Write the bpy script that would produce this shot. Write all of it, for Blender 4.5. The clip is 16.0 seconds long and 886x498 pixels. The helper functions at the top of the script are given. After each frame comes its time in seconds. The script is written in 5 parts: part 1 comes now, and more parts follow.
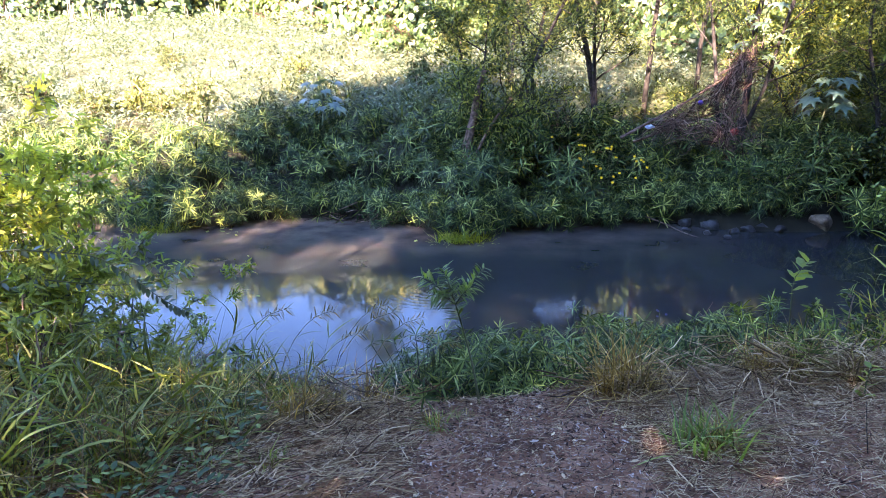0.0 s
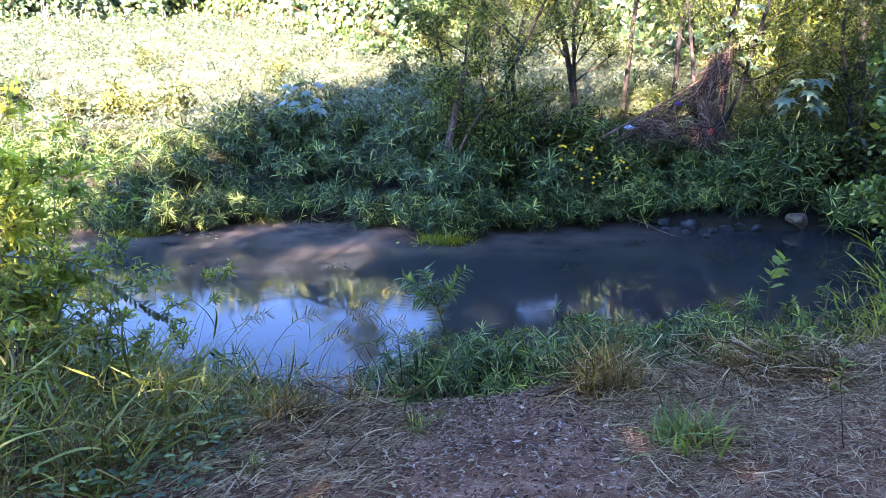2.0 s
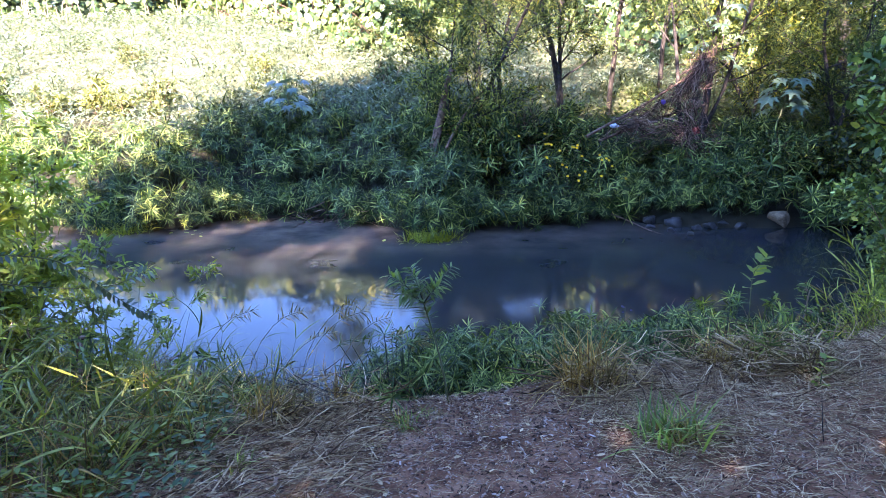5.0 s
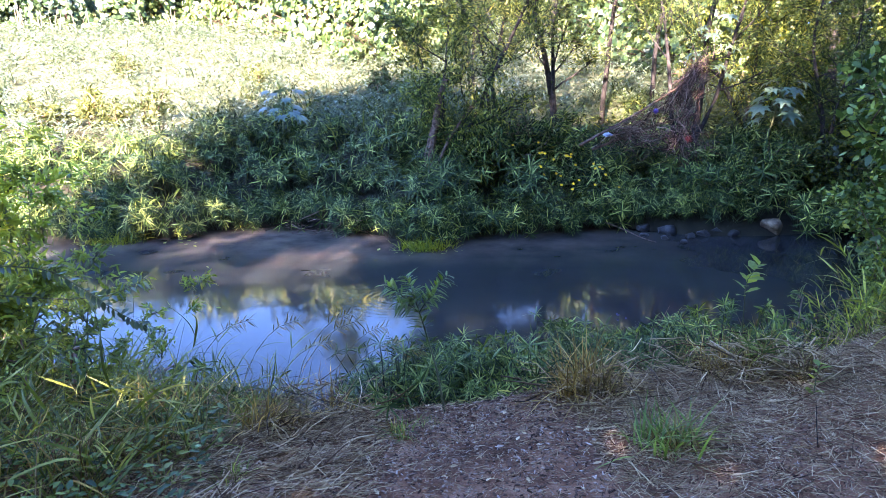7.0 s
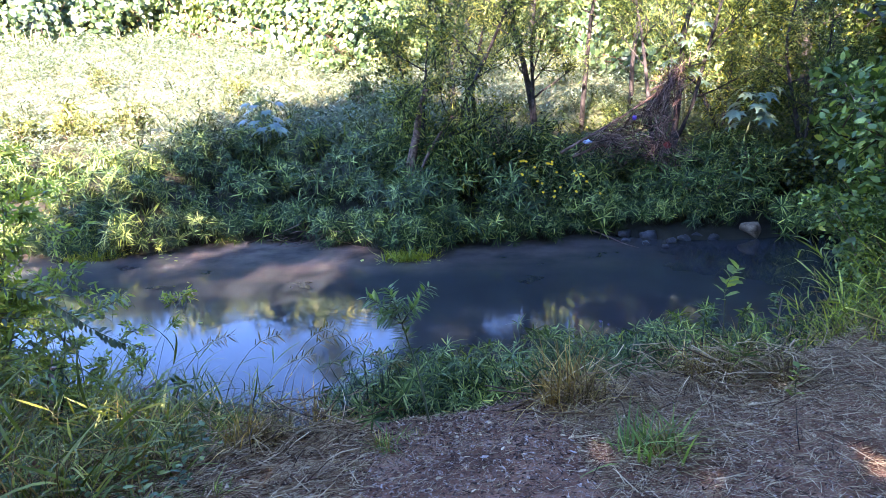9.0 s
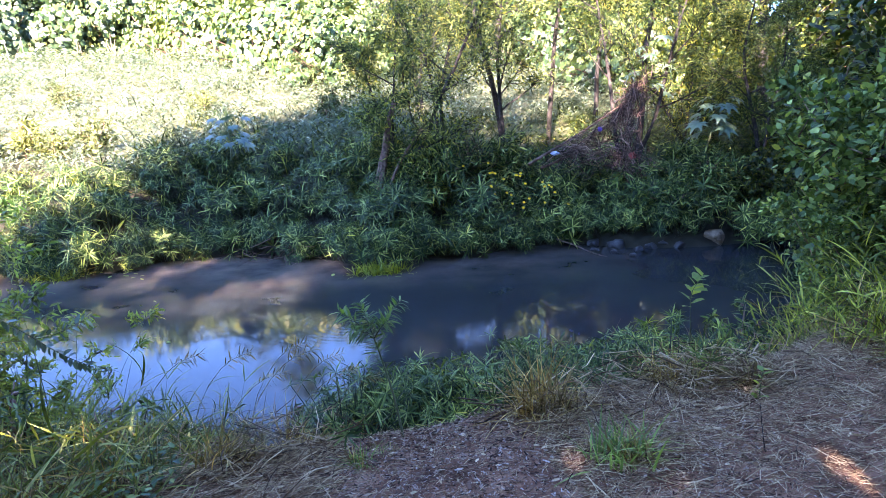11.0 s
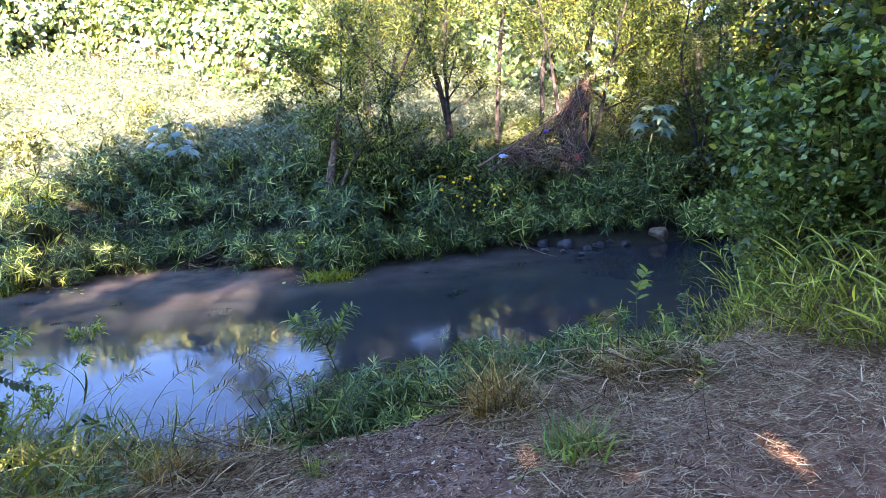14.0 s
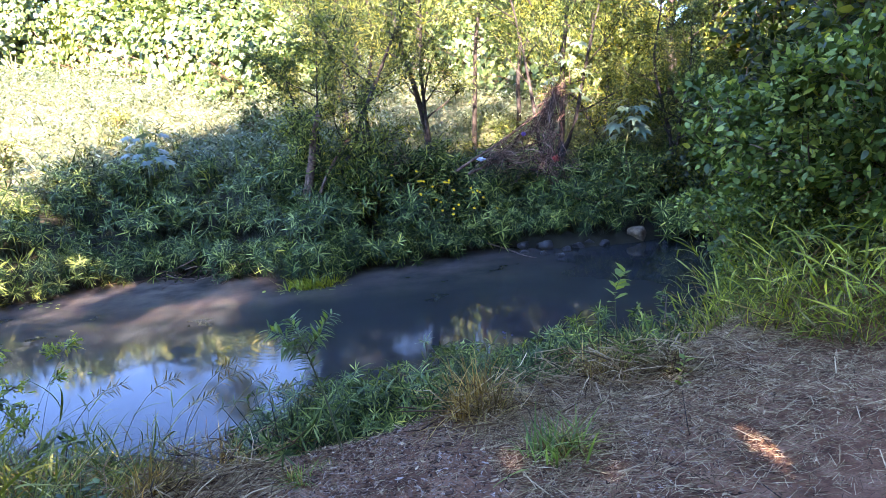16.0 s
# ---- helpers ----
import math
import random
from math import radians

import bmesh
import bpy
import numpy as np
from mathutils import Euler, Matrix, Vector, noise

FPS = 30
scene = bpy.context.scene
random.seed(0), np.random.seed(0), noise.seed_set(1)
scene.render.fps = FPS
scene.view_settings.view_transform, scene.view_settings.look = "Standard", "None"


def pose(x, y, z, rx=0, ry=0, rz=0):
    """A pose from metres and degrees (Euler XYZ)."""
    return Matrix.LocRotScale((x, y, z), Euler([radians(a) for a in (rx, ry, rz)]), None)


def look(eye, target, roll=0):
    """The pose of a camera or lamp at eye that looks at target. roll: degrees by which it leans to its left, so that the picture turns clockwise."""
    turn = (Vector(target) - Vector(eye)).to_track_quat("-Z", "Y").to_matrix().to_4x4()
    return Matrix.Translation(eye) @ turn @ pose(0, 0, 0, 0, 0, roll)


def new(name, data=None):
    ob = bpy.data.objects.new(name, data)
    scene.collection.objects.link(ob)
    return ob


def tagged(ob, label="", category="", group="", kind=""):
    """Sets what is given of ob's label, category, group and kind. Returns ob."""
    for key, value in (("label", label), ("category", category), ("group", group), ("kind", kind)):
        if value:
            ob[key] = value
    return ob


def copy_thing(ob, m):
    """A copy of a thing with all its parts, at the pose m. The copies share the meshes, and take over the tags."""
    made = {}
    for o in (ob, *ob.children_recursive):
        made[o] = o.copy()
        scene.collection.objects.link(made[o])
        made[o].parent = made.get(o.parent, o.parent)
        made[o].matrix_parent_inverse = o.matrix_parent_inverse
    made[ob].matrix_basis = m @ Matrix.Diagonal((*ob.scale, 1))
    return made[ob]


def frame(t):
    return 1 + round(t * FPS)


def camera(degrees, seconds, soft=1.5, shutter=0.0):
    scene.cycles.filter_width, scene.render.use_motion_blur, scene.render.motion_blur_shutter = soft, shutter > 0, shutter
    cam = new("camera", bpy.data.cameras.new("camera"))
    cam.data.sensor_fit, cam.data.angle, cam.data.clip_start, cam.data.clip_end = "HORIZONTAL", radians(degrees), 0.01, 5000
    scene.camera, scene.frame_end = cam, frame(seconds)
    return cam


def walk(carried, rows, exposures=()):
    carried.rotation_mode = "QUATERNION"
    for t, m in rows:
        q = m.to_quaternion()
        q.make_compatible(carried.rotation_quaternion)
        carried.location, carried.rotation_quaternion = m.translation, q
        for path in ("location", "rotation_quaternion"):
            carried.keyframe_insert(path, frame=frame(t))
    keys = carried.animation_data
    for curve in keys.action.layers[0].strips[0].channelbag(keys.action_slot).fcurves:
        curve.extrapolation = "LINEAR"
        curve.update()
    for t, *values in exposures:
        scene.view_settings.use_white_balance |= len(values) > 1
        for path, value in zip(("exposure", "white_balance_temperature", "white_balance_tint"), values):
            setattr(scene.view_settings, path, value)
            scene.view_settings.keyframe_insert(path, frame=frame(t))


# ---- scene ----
cam = camera(70.3, 16.0, soft=0.4)
PATH = [
    (0, (0.079, -0.369, 2.987), (0.001, 1.557, 2.455), -0.3),
    (0.5, (0.083, -0.376, 2.993), (0.022, 1.552, 2.465), -0.3),
    (1, (0.082, -0.379, 2.989), (0.047, 1.55, 2.463), 0.1),
    (1.5, (0.086, -0.373, 2.988), (0.063, 1.556, 2.459), -0.2),
    (2, (0.087, -0.371, 2.988), (0.064, 1.558, 2.46), -0.4),
    (2.5, (0.086, -0.371, 2.987), (0.067, 1.558, 2.459), -0.5),
    (3, (0.088, -0.373, 2.983), (0.078, 1.554, 2.449), -0.7),
    (3.5, (0.087, -0.372, 2.985), (0.086, 1.555, 2.45), -0.7),
    (4, (0.088, -0.374, 2.988), (0.093, 1.553, 2.452), -0.4),
    (6.5, (0.086, -0.381, 2.988), (0.12, 1.55, 2.467), -0.1),
    (7, (0.082, -0.387, 2.991), (0.12, 1.547, 2.483), -0.2),
    (7.5, (0.085, -0.391, 2.992), (0.13, 1.544, 2.491), -0.8),
    (8, (0.091, -0.383, 2.997), (0.157, 1.554, 2.503), -0.9),
    (8.5, (0.095, -0.385, 3.001), (0.174, 1.554, 2.518), -0.9),
    (9, (0.101, -0.384, 3.001), (0.189, 1.555, 2.52), -1.0),
    (11.5, (0.103, -0.412, 3.016), (0.299, 1.529, 2.575), -1.7),
    (12, (0.104, -0.417, 3.016), (0.3, 1.524, 2.575), -2.1),
    (12.5, (0.107, -0.417, 3.013), (0.321, 1.522, 2.572), -1.9),
    (13, (0.107, -0.417, 3.012), (0.364, 1.516, 2.567), -1.8),
    (13.5, (0.116, -0.424, 3.014), (0.414, 1.504, 2.576), -2.0),
    (14, (0.114, -0.424, 3.016), (0.444, 1.499, 2.578), -2.1),
    (14.5, (0.119, -0.429, 3.021), (0.468, 1.491, 2.583), -2.6),
    (15, (0.12, -0.431, 3.017), (0.482, 1.487, 2.581), -2.6),
    (15.5, (0.129, -0.432, 3.022), (0.502, 1.485, 2.588), -3.1),
    (16, (0.13, -0.433, 3.02), (0.519, 1.481, 2.592), -3.2),
]
walk(cam, [(t, look(eye, target, roll)) for t, eye, target, roll in PATH], exposures=[(0, 4.1, 7450, 32), (1.2, 4.1, 7450, 32), (2.2, 4.12, 6600, 31), (13, 4.12, 6600, 31), (14.2, 4.18, 7250, 30), (16, 4.2, 7250, 30)])

# ---- light ----
SUN_AZ, SUN_EL = 198.0, 28.0
world = bpy.data.worlds.new("sky")
scene.world = world
world.use_nodes = True
sky = world.node_tree.nodes.new("ShaderNodeTexSky")
sky.sky_type = "NISHITA"
sky.sun_disc = False
sky.sun_elevation, sky.sun_rotation = radians(SUN_EL), radians(SUN_AZ)
world.node_tree.nodes["Background"].inputs[1].default_value = 0.135
sky.air_density, sky.dust_density, sky.ozone_density = 0.75, 0.0, 8.0
world.node_tree.links.new(sky.outputs[0], world.node_tree.nodes["Background"].inputs[0])
sun_data = bpy.data.lights.new("sun", "SUN")
sun_data.energy, sun_data.angle, sun_data.color = 4.6, radians(0.55), (1.0, 0.96, 0.9)
sun = new("sun", sun_data)
sun_dir = Vector((math.sin(radians(SUN_AZ)) * math.cos(radians(SUN_EL)), math.cos(radians(SUN_AZ)) * math.cos(radians(SUN_EL)), math.sin(radians(SUN_EL))))
sun.matrix_world = look((0, 0, 30), (-sun_dir.x, -sun_dir.y, 30 - sun_dir.z))


# ---- materials ----
def nodes_of(name):
    m = bpy.data.materials.new(name)
    m.use_nodes = True
    return m, m.node_tree, m.node_tree.nodes["Principled BSDF"]


def ramp_of(nt, stops):
    r = nt.nodes.new("ShaderNodeValToRGB")
    e = r.color_ramp.elements
    while len(e) < len(stops):
        e.new(0.5)
    for k, (p, c) in enumerate(stops):
        e[k].position, e[k].color = p, (*c, 1)
    return r


def noise_of(nt, size, detail=4, rough=0.6, obj=False):
    tc = nt.nodes.new("ShaderNodeTexCoord" if obj else "ShaderNodeNewGeometry")
    n = nt.nodes.new("ShaderNodeTexNoise")
    n.inputs["Scale"].default_value, n.inputs["Detail"].default_value, n.inputs["Roughness"].default_value = size, detail, rough
    nt.links.new(tc.outputs["Object" if obj else "Position"], n.inputs["Vector"])
    return n


def mix_of(nt, kind, a, b, fac):
    m = nt.nodes.new("ShaderNodeMix")
    m.data_type, m.blend_type = "RGBA", kind
    for val, sock in ((fac, m.inputs[0]), (a, m.inputs[6]), (b, m.inputs[7])):
        if hasattr(val, "links"):
            nt.links.new(val, sock)
        elif isinstance(val, tuple):
            sock.default_value = (*val, 1)
        else:
            sock.default_value = val
    return m.outputs[2]


def leaf_mat(name, dark, mid, light, through_light=0.35, rough=0.45, patch=1.2, glow=(1.4, 1.3, 0.6), gloss=0.35):
    """Leaf: colour varies from leaf to leaf and in larger patches; part of the light passes through."""
    m, nt, p = nodes_of(name)
    geo = nt.nodes.new("ShaderNodeNewGeometry")
    r = ramp_of(nt, [(0.0, dark), (0.58, mid), (0.94, light), (1.0, (light[0] * 1.5, light[1] * 1.15, light[2] * 0.8))])
    nt.links.new(geo.outputs["Random Per Island"], r.inputs[0])
    big = noise_of(nt, patch * 2.2, 4)
    tone = ramp_of(nt, [(0.34, (0.55, 0.6, 0.6)), (0.68, (1.25, 1.2, 1.05))])
    nt.links.new(big.outputs[0], tone.inputs[0])
    fine = noise_of(nt, 60, 2)
    grain = ramp_of(nt, [(0.3, (0.85, 0.85, 0.85)), (0.7, (1.1, 1.1, 1.1))])
    nt.links.new(fine.outputs[0], grain.inputs[0])
    col = mix_of(nt, "MULTIPLY", r.outputs[0], tone.outputs[0], 1.0)
    col = mix_of(nt, "MULTIPLY", col, grain.outputs[0], 1.0)
    p.inputs["Roughness"].default_value = rough
    p.inputs["Specular IOR Level"].default_value = gloss
    each = nt.nodes.new("ShaderNodeObjectInfo")
    plant = ramp_of(nt, [(0.0, (0.6, 0.7, 0.6)), (0.6, (1.0, 1.0, 1.0)), (1.0, (1.45, 1.32, 0.95))])
    nt.links.new(each.outputs["Random"], plant.inputs[0])
    col = mix_of(nt, "MULTIPLY", col, plant.outputs[0], 1.0)
    nt.links.new(col, p.inputs["Base Color"])
    tr = nt.nodes.new("ShaderNodeBsdfTranslucent")
    warm = mix_of(nt, "MULTIPLY", col, glow, 1.0)
    nt.links.new(warm, tr.inputs[0])
    mx = nt.nodes.new("ShaderNodeMixShader")
    mx.inputs[0].default_value = through_light
    nt.links.new(p.outputs[0], mx.inputs[1])
    nt.links.new(tr.outputs[0], mx.inputs[2])
    nt.links.new(mx.outputs[0], nt.nodes["Material Output"].inputs[0])
    return m


def rough_mat(name, stops, size=8.0, fine=90.0, rough=0.9, bump=0.4, dist=0.01, islands=0.0):
    """Earth, bark, stone, straw: noise at two scales with fine relief."""
    m, nt, p = nodes_of(name)
    a, b = noise_of(nt, size, 6), noise_of(nt, fine, 4)
    r = ramp_of(nt, stops)
    if islands:
        geo = nt.nodes.new("ShaderNodeNewGeometry")
        mx = nt.nodes.new("ShaderNodeMix")
        mx.inputs[0].default_value = islands
        nt.links.new(a.outputs[0], mx.inputs[2])
        nt.links.new(geo.outputs["Random Per Island"], mx.inputs[3])
        nt.links.new(mx.outputs[0], r.inputs[0])
    else:
        nt.links.new(a.outputs[0], r.inputs[0])
    g = ramp_of(nt, [(0.25, (0.6, 0.6, 0.6)), (0.75, (1.3, 1.3, 1.3))])
    nt.links.new(b.outputs[0], g.inputs[0])
    col = mix_of(nt, "MULTIPLY", r.outputs[0], g.outputs[0], 1.0)
    nt.links.new(col, p.inputs["Base Color"])
    p.inputs["Roughness"].default_value = rough
    p.inputs["Specular IOR Level"].default_value = 0.25
    bp = nt.nodes.new("ShaderNodeBump")
    bp.inputs["Strength"].default_value, bp.inputs["Distance"].default_value = bump, dist
    nt.links.new(b.outputs[0], bp.inputs["Height"])
    nt.links.new(bp.outputs[0], p.inputs["Normal"])
    return m


M = {}


def ground_mat():
    """Bare purplish-brown earth on the near bank; leaf-strewn soil beyond the creek, with shade and sun put into its
    colour.
    """
    m = rough_mat("earth", [(0.3, (0.1, 0.037, 0.016)), (0.5, (0.3, 0.12, 0.058)), (0.7, (0.5, 0.24, 0.13))], 5, 90, 0.95, 1.0, 0.03)
    nt = m.node_tree
    p = nt.nodes["Principled BSDF"]
    col = p.inputs["Base Color"].links[0].from_socket
    geo = nt.nodes.new("ShaderNodeNewGeometry")
    sep = nt.nodes.new("ShaderNodeSeparateXYZ")
    nt.links.new(geo.outputs["Position"], sep.inputs[0])
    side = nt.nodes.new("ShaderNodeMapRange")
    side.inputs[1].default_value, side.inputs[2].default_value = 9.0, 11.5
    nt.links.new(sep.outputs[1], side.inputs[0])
    # near-black tones hold the shade beneath the far-bank plants
    far_noise = noise_of(nt, 1.5, 5)
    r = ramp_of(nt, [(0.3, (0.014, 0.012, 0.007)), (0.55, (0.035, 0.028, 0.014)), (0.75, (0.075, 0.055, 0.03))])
    nt.links.new(far_noise.outputs[0], r.inputs[0])
    # paler uphill: the sunny slope's brightness is mixed into the thatch colour
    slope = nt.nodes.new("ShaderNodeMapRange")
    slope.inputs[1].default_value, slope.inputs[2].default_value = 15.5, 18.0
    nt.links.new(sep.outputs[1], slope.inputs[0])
    sunlit_thatch = ramp_of(nt, [(0.3, (0.07, 0.075, 0.03)), (0.7, (0.22, 0.2, 0.1))])
    nt.links.new(far_noise.outputs[0], sunlit_thatch.inputs[0])
    beyond = mix_of(nt, "MIX", r.outputs[0], sunlit_thatch.outputs[0], slope.outputs[0])
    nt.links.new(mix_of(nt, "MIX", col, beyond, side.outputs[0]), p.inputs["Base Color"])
    return m


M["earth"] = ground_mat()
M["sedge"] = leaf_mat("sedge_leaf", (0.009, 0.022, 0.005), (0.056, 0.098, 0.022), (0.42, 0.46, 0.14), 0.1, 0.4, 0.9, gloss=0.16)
M["sedge_stem"] = rough_mat("sedge_stem", [(0.3, (0.025, 0.04, 0.015)), (0.7, (0.07, 0.09, 0.035))], 6, 120, 0.6, 0.1)
M["grass"] = leaf_mat("grass_blade", (0.08, 0.09, 0.012), (0.31, 0.31, 0.055), (0.74, 0.64, 0.22), 0.28, 0.4, 2.0, gloss=0.18)
# yellowed to carry the sun that glows through the tall blades
M["sunlit_grass"] = leaf_mat("sunlit_yellow_blade", (0.09, 0.11, 0.014), (0.4, 0.43, 0.06), (0.82, 0.78, 0.18), 0.36, 0.4, 2.0, gloss=0.15)
M["fresh_grass"] = leaf_mat("fresh_blade", (0.07, 0.12, 0.025), (0.26, 0.36, 0.07), (0.5, 0.58, 0.15), 0.38, 0.42, 2.0)
M["dry_grass"] = leaf_mat("dry_grass", (0.12, 0.066, 0.02), (0.37, 0.23, 0.075), (0.72, 0.52, 0.22), 0.25, 0.6, 3.0, (1.2, 1.1, 0.8), 0.12)
M["straw"] = rough_mat("straw", [(0.08, (0.04, 0.018, 0.007)), (0.5, (0.34, 0.18, 0.078)), (0.95, (0.92, 0.64, 0.33))], 3, 120, 0.8, 0.2, 0.004, 0.88)
# weeds under the trees: their shade is put into this darker green
M["undergrowth"] = leaf_mat("shaded_undergrowth_leaf", (0.014, 0.026, 0.008), (0.065, 0.095, 0.026), (0.26, 0.3, 0.09), 0.3, 0.45, 1.2, gloss=0.2)
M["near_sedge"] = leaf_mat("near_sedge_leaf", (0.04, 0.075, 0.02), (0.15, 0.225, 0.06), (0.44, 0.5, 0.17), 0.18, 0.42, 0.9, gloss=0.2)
M["chip"] = rough_mat("wood_chip", [(0.1, (0.045, 0.019, 0.01)), (0.5, (0.22, 0.108, 0.062)), (0.86, (0.48, 0.3, 0.2)), (1.0, (0.74, 0.56, 0.42))], 3, 150, 0.9, 0.3, 0.004, 0.9)
# weeds on the open slope, whitened so full sun sits in the colour
M["meadow"] = leaf_mat("sunlit_meadow_leaf", (0.06, 0.08, 0.03), (0.37, 0.39, 0.26), (0.75, 0.75, 0.64), 0.4, 0.5, 0.45, (1.12, 1.12, 0.95))
M["seed"] = rough_mat("seed_head", [(0.3, (0.2, 0.14, 0.08)), (0.7, (0.4, 0.3, 0.18))], 3, 90, 0.9)
M["weed_leaf"] = leaf_mat("weed_leaf", (0.05, 0.065, 0.02), (0.12, 0.145, 0.055), (0.26, 0.28, 0.13), 0.3, 0.45, 2.0, gloss=0.2)
M["vine"] = leaf_mat("vine_leaf", (0.02, 0.04, 0.012), (0.07, 0.115, 0.036), (0.28, 0.32, 0.13), 0.22, 0.4, 0.5)
M["tree_leaf"] = leaf_mat("feathery_leaf", (0.014, 0.028, 0.01), (0.08, 0.115, 0.036), (0.34, 0.36, 0.11), 0.42, 0.5, 0.8, (1.5, 1.4, 0.45), 0.18)
M["dark_leaf"] = leaf_mat("dark_leaf", (0.014, 0.027, 0.008), (0.06, 0.09, 0.025), (0.22, 0.25, 0.065), 0.42, 0.4, 0.6, (1.7, 1.5, 0.4))
M["shrub_leaf"] = leaf_mat("shrub_leaf", (0.022, 0.042, 0.012), (0.16, 0.22, 0.055), (0.45, 0.5, 0.14), 0.36, 0.35, 1.5)
M["herb_leaf"] = leaf_mat("herb_leaf", (0.045, 0.08, 0.022), (0.17, 0.25, 0.065), (0.4, 0.46, 0.14), 0.38, 0.4, 2.0)
M["meadow_shrub"] = leaf_mat("light_leaf", (0.17, 0.21, 0.05), (0.34, 0.4, 0.11), (0.56, 0.6, 0.22), 0.5, 0.45, 2.0, (1.6, 1.5, 0.6), 0.2)
# yellow-green with the brightness of a sun patch mixed in
M["lime"] = leaf_mat("sunlit_lime_blade", (0.2, 0.22, 0.02), (0.42, 0.42, 0.05), (0.65, 0.6, 0.12), 0.4, 0.5, 2.0)
M["violet"] = rough_mat("violet_petal", [(0.3, (0.06, 0.05, 0.1)), (0.7, (0.12, 0.1, 0.17))], 20, 90, 0.6, 0.1)
# pale bluish base: part of the sky's sheen is put into the green
M["castor"] = leaf_mat("castor_leaf", (0.09, 0.14, 0.105), (0.15, 0.215, 0.165), (0.24, 0.31, 0.22), 0.22, 0.28, 2.0, gloss=0.5)
M["pale_stem"] = rough_mat("pale_stem", [(0.3, (0.34, 0.27, 0.13)), (0.7, (0.6, 0.5, 0.28))], 9, 100, 0.6, 0.2)
M["branch_leaf"] = leaf_mat("branch_leaf", (0.08, 0.12, 0.11), (0.15, 0.2, 0.18), (0.26, 0.31, 0.26), 0.2, 0.25, 2.0)
M["dead_bark"] = rough_mat("dead_bark", [(0.3, (0.04, 0.022, 0.014)), (0.5, (0.15, 0.085, 0.055)), (0.75, (0.34, 0.21, 0.145))], 14, 80, 0.95, 0.8, 0.02)
M["bush_leaf"] = leaf_mat("bush_leaf", (0.045, 0.08, 0.018), (0.14, 0.21, 0.052), (0.42, 0.48, 0.13), 0.32, 0.38, 1.2, gloss=0.25)
M["bark"] = rough_mat("bark", [(0.3, (0.015, 0.011, 0.009)), (0.5, (0.04, 0.03, 0.024)), (0.75, (0.1, 0.075, 0.06))], 9, 60, 0.95, 0.8, 0.02)
M["twig"] = rough_mat("twig", [(0.2, (0.03, 0.015, 0.01)), (0.6, (0.13, 0.066, 0.042)), (0.95, (0.42, 0.26, 0.18))], 3, 90, 0.95, 0.4, 0.01, 0.85)
M["green_stem"] = rough_mat("green_stem", [(0.3, (0.08, 0.1, 0.035)), (0.7, (0.16, 0.15, 0.07))], 9, 100, 0.6, 0.2)
M["rock"] = rough_mat("rock", [(0.3, (0.025, 0.022, 0.02)), (0.55, (0.06, 0.055, 0.05)), (0.75, (0.11, 0.1, 0.09))], 6, 50, 0.5, 0.6, 0.02)
M["pale_rock"] = rough_mat("pale_rock", [(0.3, (0.09, 0.055, 0.03)), (0.5, (0.22, 0.145, 0.085)), (0.7, (0.36, 0.26, 0.16))], 9, 50, 0.85, 0.7, 0.03)
M["petal"] = rough_mat("yellow_petal", [(0.3, (0.75, 0.36, 0.005)), (0.7, (0.9, 0.5, 0.01))], 20, 90, 0.6, 0.1)


def plastic(name, colour, rough=0.35):
    m, nt, p = nodes_of(name)
    n = noise_of(nt, 14, 4)
    r = ramp_of(nt, [(0.3, tuple(c * 0.6 for c in colour)), (0.7, colour)])
    nt.links.new(n.outputs[0], r.inputs[0])
    nt.links.new(r.outputs[0], p.inputs["Base Color"])
    p.inputs["Roughness"].default_value = rough
    return m


